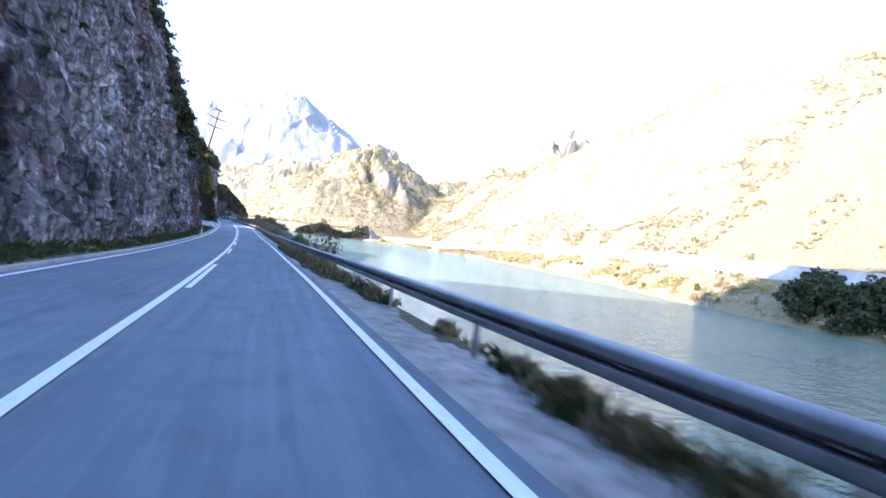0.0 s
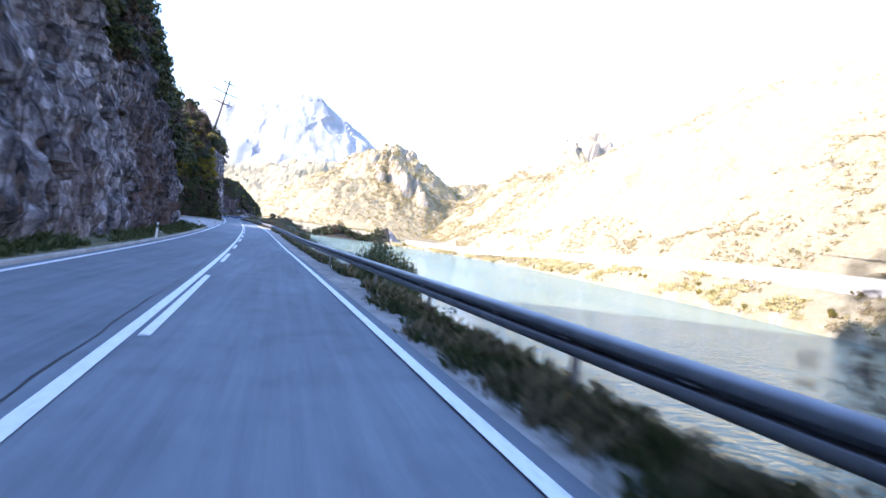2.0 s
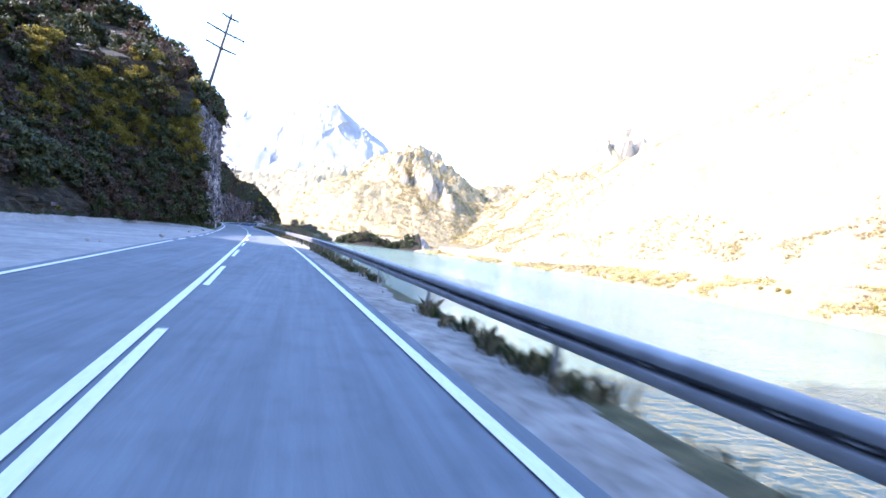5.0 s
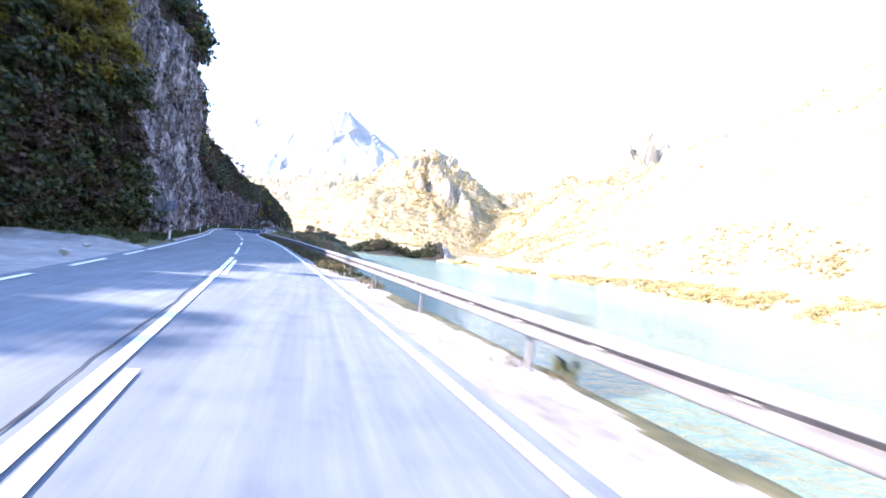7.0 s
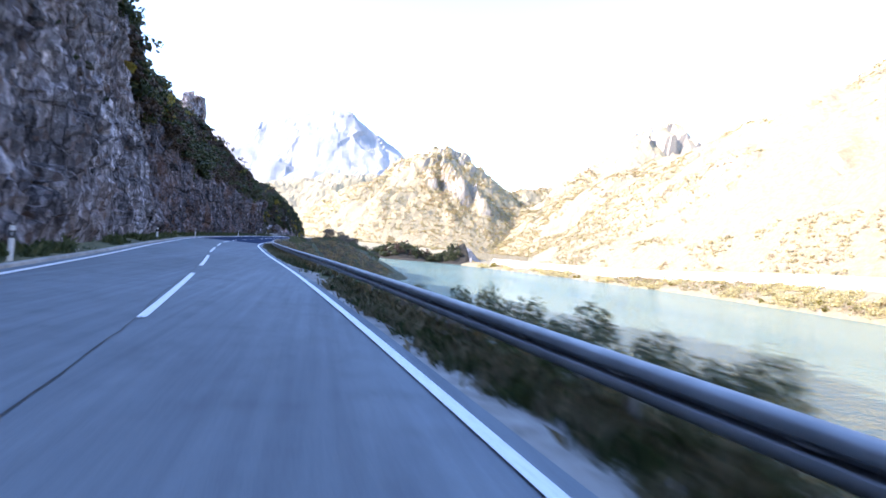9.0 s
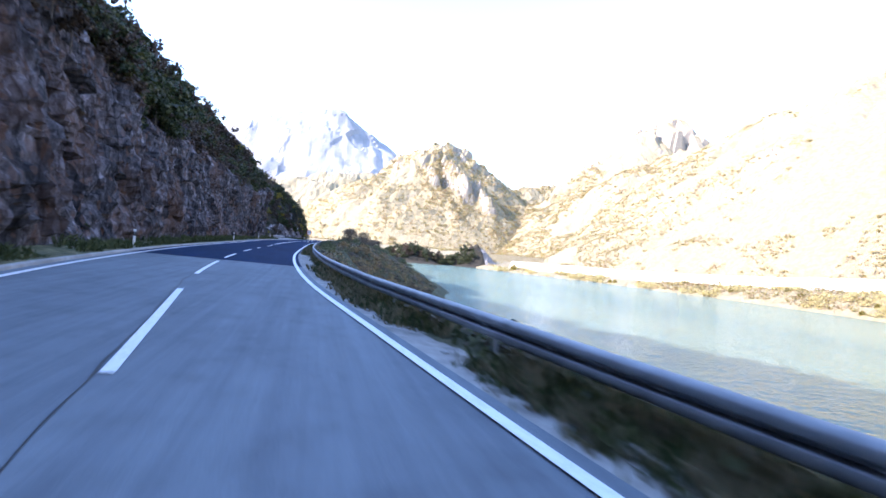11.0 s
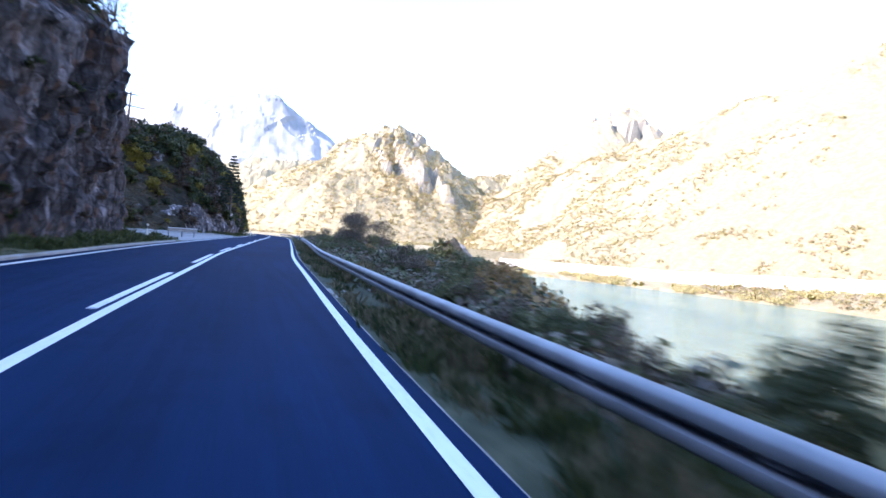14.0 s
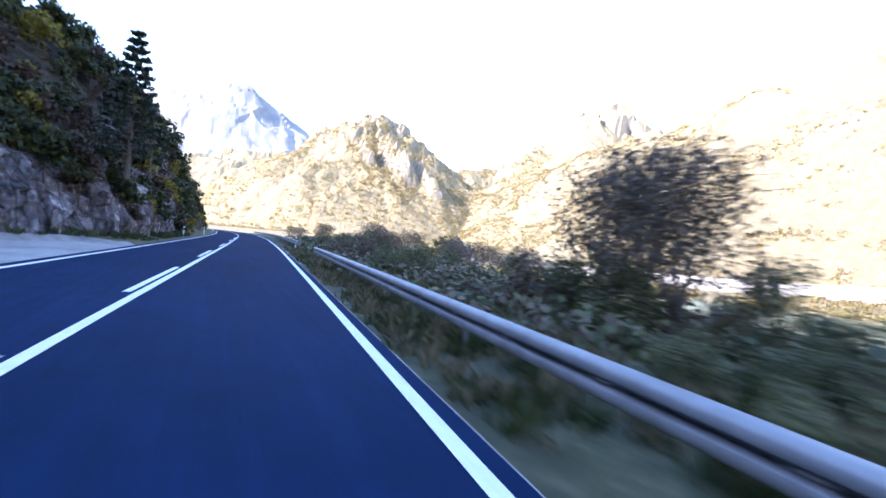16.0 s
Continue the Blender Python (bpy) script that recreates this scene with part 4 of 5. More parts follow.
def put(pr, m):
    if pr["used"]:
        return copy_thing(pr["e"], m)
    pr["used"] = True
    pr["e"].matrix_basis = m
    return pr["e"]


def placed(x, y, z, s=1.0, rz=0.0, sz=None, tilt=0.0):
    return Matrix.LocRotScale((x, y, z), Euler((radians(tilt), 0, radians(rz))), (s, s, sz or s))


SLOPE_G, BANK_G, FAR_G = "trees on the slope", "bushes on the river bank", "trees on the far bank"
TREES = [parked(plant("tree", "small dark green deciduous tree on the rocky slope", "tree", SLOPE_G, 5.5, 4.4, 2600, 0.26, M["leaf_green"], 11)),
         parked(plant("tree", "thin brown autumn tree on the rocky slope", "tree", SLOPE_G, 5.2, 4.2, 1900, 0.24, M["leaf_brown"], 12, twiggy=True)),
         parked(plant("tree", "yellow autumn tree on the rocky slope", "tree", SLOPE_G, 4.6, 4.0, 2300, 0.24, M["leaf_yellow"], 13)),
         parked(plant("tree", "tall ragged green tree on the rocky slope", "tree", SLOPE_G, 6.5, 3.8, 2700, 0.25, M["leaf_green"], 14, lobes=18))]
SHRUBS = [parked(plant("shrub", "low green shrub on the rocks", "shrub", SLOPE_G, 1.7, 2.4, 1200, 0.16, M["leaf_green"], 21, 0.04, 12, 0.1)),
          parked(plant("shrub", "low brown shrub on the rocks", "shrub", SLOPE_G, 1.6, 2.2, 1000, 0.15, M["leaf_brown"], 22, 0.04, 12, 0.1, True)),
          parked(plant("shrub", "yellowish shrub on the rocks", "shrub", SLOPE_G, 1.5, 2.1, 1000, 0.15, M["leaf_yellow"], 23, 0.04, 12, 0.1))]
BUSHES = [parked(plant("bush", "leafy green bush behind the guardrail", "bush", BANK_G, 2.4, 2.6, 3600, 0.085, M["leaf_brush"], 31, 0.04, 16, 0.12)),
          parked(plant("bush", "sparse twiggy bush behind the guardrail", "bush", BANK_G, 2.2, 1.6, 320, 0.09, M["leaf_brown"], 32, 0.03, 9, 0.1, True)),
          parked(plant("bush", "low spreading green bush on the river bank", "bush", BANK_G, 1.4, 2.8, 2000, 0.09, M["leaf_brush"], 33, 0.03, 14, 0.06)),
          parked(plant("bush", "dry brown bush on the river bank", "bush", BANK_G, 2.0, 2.4, 1500, 0.1, M["leaf_brushbrown"], 34, 0.03, 14, 0.08, True)),
          parked(plant("bush", "golden brown autumn bush on the river bank", "bush", BANK_G, 2.2, 2.6, 2200, 0.1, M["leaf_gold"], 35, 0.03, 15, 0.08, True))]
BANKTREES = [parked(plant("tree", "brown half-bare tree on the river bank", "tree", BANK_G, 5.2, 4.6, 3000, 0.12, M["leaf_brushbrown"], 41, 0.08, 20, 0.2, True)),
             parked(plant("tree", "olive green tree on the river bank", "tree", BANK_G, 4.2, 3.4, 3000, 0.13, M["leaf_brush"], 42, 0.07, 18, 0.15))]
FARTREES = [parked(plant("tree", "dense dark tree at the water's edge across the river", "tree", FAR_G, 9, 10, 2200, 0.62, M["leaf_green"], 51, 0.2, 16, 0.08)),
            parked(plant("tree", "golden autumn tree across the river", "tree", FAR_G, 7, 7, 1700, 0.5, M["leaf_yellow"], 52, 0.2, 14, 0.1))]
prg = np.random.default_rng(5)
WOODS = {}


def wood_proto(key, h, w, mat, seed):
    r = np.random.default_rng(seed)
    cs = r.normal(size=(14, 3)) * np.array([w * 0.2, w * 0.2, h * 0.2]) + np.array([0, 0, h * 0.58])
    v, f = leaf_cloud(cs, np.full(14, 0.22 * w), 620, 0.085 * h, seed + 1)
    bm = tube(bmesh.new(), (0, 0, -0.6), (0, 0, h * 0.6), 0.1, 0.04, 5)
    tv = np.array([q.co for q in bm.verts])
    bm.verts.index_update()
    tf = [[q.index for q in fc.verts] for fc in bm.faces]
    bm.free()
    WOODS[key] = dict(v=v, f=np.array(f), tv=tv, tf=tf, mat=mat, at=[])


wood_proto("green", 5.6, 4.6, M["leaf_green"], 61)
wood_proto("brown", 5.2, 4.4, M["leaf_brown"], 62)
wood_proto("yellow", 4.6, 4.2, M["leaf_yellow"], 63)
WOOD_KINDS = ["green", "brown", "yellow", "green"]


def grow(k, m, near):
    """A tree as a thing of its own where it stands out, else part of the woods."""
    if near:
        return put(TREES[k], m)
    WOODS[WOOD_KINDS[k]]["at"].append(np.array(m))
    return None


def plant_woods():
    for key, w_ in WOODS.items():
        vs, fs, mi, n_ = [], [], [], 0
        for m in w_["at"]:
            vs.append(w_["v"] @ m[:3, :3].T + m[:3, 3])
            fs += (w_["f"] + n_).tolist()
            mi += [0] * len(w_["f"])
            n_ += len(w_["v"])
            vs.append(w_["tv"] @ m[:3, :3].T + m[:3, 3])
            fs += [[i + n_ for i in q] for q in w_["tf"]]
            mi += [1] * len(w_["tf"])
            n_ += len(w_["tv"])
        if vs:
            ob = new("woodland", mesh_from("woodland", np.concatenate(vs), fs, [w_["mat"], M["bark"]], mi))
            tagged(ob, key + " autumn woodland covering the rocky slope", "woodland", kind="stuff")




def cliff_at(q, u):
    x, y, z, _, b = cliff_profile(np.array([q, q + 0.01]), np.array([u, u + 0.01]))
    return float(x[0, 0]), float(y[0, 0]), float(z[0, 0]), float(b[0, 0])


def face_len(q):
    return float(max(FACE(q), 0.5) * (1 + 0.35 * fbm(np.array([q / 14.0]), np.zeros(1), np.zeros(1), 3, 71)[0]))


# fringe on the first cliff
for k in range(70):
    q = prg.uniform(10, 104)
    u = face_len(q) + prg.uniform(0.5, 16)
    x, y, z, b = cliff_at(q, u)
    m = placed(x - 0.5, y, z - 0.5, prg.uniform(0.4, 0.75), prg.uniform(0, 360))
    j = prg.integers(5)
    if j < 3:
        put(SHRUBS[j], m)
    else:
        grow(j - 3, m, True)
for k in range(190):
    q = prg.uniform(52, 108)
    x, y, z, b = cliff_at(q, face_len(q) + prg.uniform(0.5, 75) * prg.uniform(0.3, 1))
    grow([0, 1, 3][prg.integers(3)], placed(x - 0.6, y, z - 1.0, prg.uniform(0.35, 0.65), prg.uniform(0, 360)), False)
# ivy-like shrubs on its face
for k in range(40):
    q = prg.uniform(-4, 98)
    u = prg.uniform(0.2, 0.95) ** 1.5 * face_len(q)
    x, y, z, b = cliff_at(q, u)
    put(SHRUBS[prg.integers(2)], placed(x - 0.1, y, z - 0.3, prg.uniform(0.35, 0.75), prg.uniform(0, 360)))
# slope behind the first lay-by and round the rock nose
for k in range(520):
    q = prg.uniform(99, 176)
    fl = face_len(q)
    u = fl + prg.uniform(0.2, 56) * prg.uniform(0.3, 1) if q < 168 else fl + prg.uniform(0, 14)
    x, y, z, b = cliff_at(q, u)
    # Higher up, yellow autumn trees put the sunlight into the leaf colour
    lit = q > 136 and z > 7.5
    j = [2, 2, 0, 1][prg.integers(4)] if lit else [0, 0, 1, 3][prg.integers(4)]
    m = placed(x, y, z - 0.6, prg.uniform(0.6, 1.0) if q < 156 else prg.uniform(0.35, 0.6), prg.uniform(0, 360))
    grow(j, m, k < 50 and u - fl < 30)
for k in range(70):
    q = prg.uniform(104, 169)
    x, y, z, b = cliff_at(q, face_len(q) * prg.uniform(0, 1.0) + prg.uniform(0, 4))
    put(SHRUBS[[0, 1, 0, 2][prg.integers(4)]], placed(x + 0.3, y, z - 0.3, prg.uniform(0.5, 1.0), prg.uniform(0, 360)))
# high slopes above the lay-by and the cutting
for k in range(260):
    q = prg.uniform(100, 150) if k < 110 else prg.uniform(108, 138)
    x, y, z, b = cliff_at(q, face_len(q) + (prg.uniform(18, 120) if k < 110 else prg.uniform(8, 60)))
    grow([0, 1, 3, 2][prg.integers(4)], placed(x, y, z - 0.8, prg.uniform(0.7, 1.1), prg.uniform(0, 360)), False)
for k in range(430):
    q = prg.uniform(186, 326)
    x, y, z, b = cliff_at(q, face_len(q) + prg.uniform(-2.5, 22) * prg.uniform(0.3, 1))
    grow([0, 1, 3, 1][prg.integers(4)], placed(x + 0.3 - (1.2 if q > 280 else 0), y, z - 0.7, prg.uniform(0.35, 0.7), prg.uniform(0, 360)), False)
for k in range(240):
    q = prg.uniform(103, 126)
    x, y, z, b = cliff_at(q, face_len(q) + prg.uniform(35, 140))
    grow([0, 1, 3, 1][prg.integers(4)], placed(x, y, z - 1.0, prg.uniform(0.9, 1.4), prg.uniform(0, 360)), False)
for k in range(170):
    q = prg.uniform(196, 242)
    x, y, z, b = cliff_at(q, face_len(q) + prg.uniform(14, 75))
    grow([0, 1, 3, 1][prg.integers(4)], placed(x, y, z - 0.8, prg.uniform(0.8, 1.3), prg.uniform(0, 360)), False)
for k in range(200):
    q = prg.uniform(226, 300)
    x, y, z, b = cliff_at(q, face_len(q) + prg.uniform(10, 50))
    grow([0, 1, 3, 1][prg.integers(4)], placed(x, y, z - 0.8, prg.uniform(0.5, 0.9), prg.uniform(0, 360)), False)
for k in range(360):
    q = prg.uniform(212, 282)
    x, y, z, b = cliff_at(q, face_len(q) + prg.uniform(2, 62))
    grow([0, 1, 3, 1, 0, 2][prg.integers(6)], placed(x, y, z - 0.8, prg.uniform(0.46, 0.88), prg.uniform(0, 360)), False)
for k in range(170):
    q = prg.uniform(56, 102)
    x, y, z, b = cliff_at(q, face_len(q) * 0.85 + prg.uniform(0, 34))
    grow([0, 0, 3, 1][prg.integers(4)], placed(x + 0.2, y, z - 0.8, prg.uniform(0.35, 0.65), prg.uniform(0, 360)), False)
for k in range(330):
    q = prg.uniform(274, 334)
    x, y, z, b = cliff_at(q, face_len(q) + prg.uniform(5, 58))
    grow([0, 1, 3, 1, 0, 2][prg.integers(6)], placed(x, y, z - 0.8, prg.uniform(0.38, 0.68), prg.uniform(0, 360)), False)
# top of the cutting
for k in range(260):
    q = prg.uniform(176, 328)
    u = face_len(q) + prg.uniform(0.0, 20) * prg.uniform(0.2, 1)
    x, y, z, b = cliff_at(q, u)
    m = placed(x - (0.9 if q > 280 else 0), y, z - 0.5, prg.uniform(0.5, 0.85) if q < 280 else prg.uniform(0.35, 0.6), prg.uniform(0, 360))
    if prg.random() < 0.6:
        grow([0, 1, 0, 3, 2][prg.integers(5)], m, k < 55)
    else:
        put(SHRUBS[[0, 1, 0, 1, 2][prg.integers(5)]], m)
for k in range(120):
    q = prg.uniform(176, 322) if k < 45 else prg.uniform(242, 328)
    u = prg.uniform(0.0, 0.95) * face_len(q)
    x, y, z, b = cliff_at(q, u)
    put(SHRUBS[prg.integers(2)], placed(x - 0.1, y, z - 0.3, prg.uniform(0.3, 0.65), prg.uniform(0, 360)))
# wooded slope at the end
for k in range(330):
    q = prg.uniform(334, 420)
    x, y, z, b = cliff_at(q, prg.uniform(0.4, 26))
    grow([0, 1, 3, 0, 1, 2][prg.integers(6)], placed(x, y, z - 0.6, prg.uniform(0.35, 0.6), prg.uniform(0, 360)), False)
for k in range(420):
    q = prg.uniform(336, 480)
    u = prg.uniform(0.3, 60) * prg.uniform(0.35, 1)
    x, y, z, b = cliff_at(q, u)
    m = placed(x, y, z - 0.5, prg.uniform(0.42, 0.7), prg.uniform(0, 360))
    grow([0, 0, 1, 3, 0, 2][prg.integers(6)], m, u < 10 and q < 395)
for k in range(460):
    q = prg.uniform(158, 172.5) if k < 260 else prg.uniform(167, 174.2)
    x, y, z, b = cliff_at(q, prg.uniform(0.3, 30 if k < 260 else 21))
    # Mostly yellow kinds up here, standing in for sun on the upper slope
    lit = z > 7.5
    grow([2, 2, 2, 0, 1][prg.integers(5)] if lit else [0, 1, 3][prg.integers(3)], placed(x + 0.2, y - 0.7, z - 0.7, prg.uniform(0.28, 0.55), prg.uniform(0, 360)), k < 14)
for k in range(110):
    q = prg.uniform(40, 101)
    x = float(SHORE(q)) + prg.uniform(-0.5, 14)
    z = float(ground_z(np.array([x]), np.array([q]))[0])
    WOODS["green"]["at"].append(np.array(placed(x, q, z - 1.0, prg.uniform(0.9, 1.6), prg.uniform(0, 360))))
bare = parked(plant("tree", "bare twiggy tree on the rim of the cutting", "tree", SLOPE_G, 4.6, 3.4, 160, 0.1, M["leaf_brown"], 15, 0.06, 16, 0.2, True))
for q, du, s in [(284, 1.0, 0.8), (290, 2.5, 0.7), (306, 0.5, 0.75), (313, 1.5, 0.85), (318, 0.2, 0.7), (322, 1.2, 0.9), (326, 0.4, 0.8), (329, 1.0, 0.75), (331, 2.5, 0.8), (246, 1.0, 0.7), (222, 0.5, 0.7), (178, 0.5, 0.6), (181, 1.5, 0.5), (266, 1.5, 1.25), (236, 2, 0.8), (258, 1, 0.8), (276, 1, 0.8), (98, 4, 0.6), (101, 6, 0.7)]:
    x, y, z, b = cliff_at(q, face_len(q) + du)
    put(bare, placed(x + 0.3, y, z - 0.3, s, prg.uniform(0, 360)))
# dark wooded knoll and pale outcrop where the river bends
kx, ky = np.meshgrid(np.linspace(24, 140, 59), np.linspace(566, 626, 31))
bed_ = np.maximum(9.5 * np.exp(-((kx - 106) / 17) ** 2), 6.5 * np.exp(-((kx - 56) / 22) ** 2)) * np.exp(-((ky - 596) / 15) ** 2)
kz = WATER - 1.2 + 1.75 * bed_ * (1 + 0.5 * fbm(kx / 9, ky / 9, kx * 0, 4, 211)) + 1.4 * cells(kx / 5, ky / 5, kx * 0, 213)[0] * sat(bed_ / 3)
tagged(grid_object("ground_knoll", np.stack([kx, ky, kz], -1), [M["stone_face"], M["scrub"]], np.where((kx > 108) & (kx < 128) & (ky < 594), 0, 1)[:-1, :-1].ravel()), "low rocky knoll at the river bend", "knoll", kind="structure")
for k in range(150):
    x = prg.uniform(30, 104)
    q = 588 + prg.uniform(-8, 12)
    i_, j_ = int((q - 566) / 2), int((x - 24) / 2)
    if kz[i_, j_] > WATER - 0.6:
        WOODS["green" if k % 4 else "brown"]["at"].append(np.array(placed(x, q, kz[i_, j_] - 0.8, prg.uniform(0.6, 1.25), prg.uniform(0, 360))))
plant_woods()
p1 = parked(pine(8.0, 3.6, 71))
put(p1, placed(-20.4, 373, 4.4, 0.92))


# bushes behind the guardrail
def bank_z(x, y):
    u_ = x - EDGE(y)
    wb_, sh_ = BANK(y), SHELF(y)
    t_ = road_z(EDGE(y) + np.minimum(u_, 1.0), y) - 0.09
    f_ = np.clip((u_ - sh_) / np.maximum(wb_ - sh_, 1), 0, 1.3)
    return t_ + (WATER - 0.3 - t_) * (0.45 * f_ + 0.55 * f_ ** 1.6)


def bush(pr, q, d, s, drop=0.2, tall=1.0):
    x = float(EDGE(q)) + d
    put(pr, placed(x, q, float(bank_z(x, q)) - drop, s, prg.uniform(0, 360), s * tall))


B = BUSHES
for pr, q, d, s in [(B[1], 52.5, 3.0, 0.9), (B[1], 88, 2.6, 0.8), (B[0], 35.5, 2.9, 0.75), (B[3], 39.6, 2.9, 0.8),
                     (B[0], 72.7, 2.7, 0.8), (B[1], 22.4, 3.0, 1.0), (B[1], 18.5, 3.0, 0.9), (B[2], 44, 3.0, 0.9), (B[2], 82, 2.9, 0.8), (B[2], 187.5, 3.1, 1.1), (B[2], 184, 3.1, 1.0), (B[3], 190, 3.2, 0.8), (B[2], 192.5, 3.1, 1.15), (B[2], 195, 3.1, 1.2), (B[2], 197.5, 3.3, 1.25), (B[0], 199.5, 3.4, 0.85), (B[2], 203, 3.2, 1.15), (B[3], 207, 3.3, 0.85), (B[1], 238, 3.0, 0.8), (B[1], 240.5, 3.0, 0.8), (B[2], 244, 3.4, 0.7), (B[3], 269, 3.4, 0.7), (B[2], 272, 3.6, 0.9), (B[2], 276.5, 3.4, 0.8), (B[0], 279.5, 4.0, 0.5), (B[2], 283, 4.0, 0.7)]:
    bush(pr, q, d, s)
for q, d, s, tall in [(58, 3.5, 1.0, 1.6), (59.8, 3.8, 1.05, 2.2), (61, 4.4, 1.1, 2.6), (62.2, 3.8, 1.1, 2.4), (63.4, 4.2, 1.15, 2.6), (64.3, 3.8, 1.1, 2.5), (65.3, 4.4, 1.15, 2.6), (67.2, 3.9, 1.1, 2.4), (66.2, 4.0, 1.15, 2.6), (68, 4.2, 1.15, 2.45), (69.8, 3.8, 0.9, 2.1), (71.5, 3.4, 0.7, 1.9), (91.5, 2.8, 0.55, 2.5), (93.2, 2.9, 0.65, 2.7), (185.5, 3.0, 0.75, 1.6), (187, 3.2, 0.8, 1.6), (188.6, 3.0, 0.75, 1.65), (190, 3.2, 0.85, 1.6), (191.4, 3.0, 0.8, 1.6), (193, 3.1, 0.8, 1.6), (194.5, 3.0, 0.65, 1.9), (197, 3.2, 0.75, 1.7), (200, 3.1, 0.6, 1.8), (204, 3.2, 0.6, 1.7)]:
    bush(B[0], q, d, s, 0.2, tall)
for q, d, s, tall in [(289.4, 3.2, 0.6, 1.5), (290.0, 3.4, 0.5, 1.3), (275.4, 2.7, 0.55, 1.5), (276.6, 2.8, 0.6, 1.6), (277.8, 2.7, 0.65, 1.7), (279, 2.9, 0.75, 1.8), (280.2, 2.8, 0.75, 1.8), (281.4, 2.9, 0.7, 1.7), (283, 2.8, 0.6, 1.6), (284.6, 2.8, 0.5, 1.6)]:
    bush(B[2], q, d, s, 0.2, tall)
for q, d, s, tall in [(30.5, 2.7, 0.8, 2.2), (34.3, 2.8, 1.0, 2.2), (38, 2.9, 0.9, 2.0), (41.5, 2.7, 1.0, 2.1), (94.8, 2.7, 0.8, 2.3), (96, 2.9, 0.7, 2.4)]:
    bush(B[1], q, d, s, 0.2, tall)
for q, d, s in [(63.6, 4.1, 0.8), (65.4, 4.0, 0.85), (67, 4.2, 0.9), (68.8, 4.1, 0.8)]:
    bush(BANKTREES[1], q, d, s * 0.8, 0.3, 0.8)
for k in range(26):
    q = prg.uniform(285, 309)
    bush(B[[0, 2, 0, 3][prg.integers(4)]], q, prg.uniform(2.7, 3.9), prg.uniform(0.4, 0.62), 0.2, prg.uniform(1.0, 1.5))
for k in range(16):
    bush(B[[0, 0, 2][prg.integers(3)]], prg.uniform(181, 206), prg.uniform(2.8, 3.5), prg.uniform(0.55, 0.8), 0.2, prg.uniform(1.1, 1.5))
for k in range(30):
    bush(B[[0, 3, 3, 0, 2][prg.integers(5)]], prg.uniform(316, 356), prg.uniform(2.9, 7.5), prg.uniform(0.45, 0.75))
for k in range(24):
    q = prg.uniform(278, 304)
    bush(B[[0, 2, 3, 2][prg.integers(4)]], q, prg.uniform(2.6, 3.6 + (q - 278) * 0.06), prg.uniform(0.3, 0.5))
for k in range(34):
    q = prg.uniform(308, 336)
    bush(B[[4, 3, 4, 2, 4, 0][prg.integers(6)]], q, prg.uniform(5.5, 10 + (q - 308) * 0.3), prg.uniform(0.55, 0.95))
for k in range(130):
    q = prg.uniform(304, 420)
    d = 2.4 + min(22, 4 + (q - 304) * 1.2) * prg.random() ** 1.4
    bush(B[[0, 2, 3, 3, 0][prg.integers(5)]], q, d, prg.uniform(0.3, 0.55) if q < 318 or d < 3.6 else prg.uniform(0.4, 0.7) if q < 346 else prg.uniform(0.65, 1.15))
for k in range(60):
    q = prg.uniform(353, 470)
    bush(BANKTREES[[0, 1, 1][prg.integers(3)]], q, prg.uniform(8.0, 24), prg.uniform(0.4, 0.7) if q < 350 else prg.uniform(0.55, 0.9), 0.6)
for q, d, s, j in [(347.8, 6.0, 0.74, 0), (349.5, 6.6, 0.8, 0), (351.2, 7.0, 0.74, 0), (344.5, 5.6, 0.62, 1), (357, 8, 0.75, 1), (353, 10, 0.8, 0), (386, 8.5, 1.0, 1), (347.2, 8.2, 0.8, 1)]:
    bush(BANKTREES[j], q, d, s, 0.3, 1.3 if 345 < q < 352 else 1.15)

# trees along the far bank
for k in range(60):
    q = prg.uniform(45, 101) if k < 22 else prg.uniform(135, 560)
    dark = k < 22
    x = float(SHORE(q)) + prg.uniform(1, 9) + (0 if q < 560 else prg.uniform(0, 40))
    z = float(ground_z(np.array([x]), np.array([q]))[0])
    put(FARTREES[0 if dark else 1], placed(x, q, z - 0.6, prg.uniform(0.55, 1.0) if dark else prg.uniform(0.25, 0.6), prg.uniform(0, 360)))


# ---- scrub on the valley sides ----
def scatter(name, label, pos, size, blades, mat, seed, up=0.3):
    r = np.random.default_rng(seed)
    n_ = len(pos) * blades
    p = np.repeat(pos, blades, 0)
    s_ = np.repeat(size, blades)
    d = r.normal(size=(n_, 3)) * s_[:, None] * np.array([0.5, 0.5, 0.32])
    d[:, 2] = np.abs(d[:, 2]) + s_ * 0.1
    c = p + d
    up_ = d / s_[:, None] + 0.35 * r.normal(size=(n_, 3)) + np.array([0, 0, 0.25])
    a = np.cross(up_, r.normal(size=(n_, 3)))
    a /= np.linalg.norm(a, axis=1)[:, None]
    b_ = np.cross(up_, a)
    b_ /= np.linalg.norm(b_, axis=1)[:, None]
    w_ = (s_ * (0.3 + 0.3 * r.random(n_)) * (6.0 / blades) ** 0.6)[:, None]
    v = np.stack([c - a * w_, c + b_ * w_ * 0.8, c + a * w_, c - b_ * w_ * 0.8], 1).reshape(-1, 3)
    i = np.arange(n_)[:, None] * 4
    ob = new(name, mesh_from(name, v, (i + np.array([[0, 1, 2, 3]])).tolist(), mat))
    return tagged(ob, label, "scrub", kind="stuff")


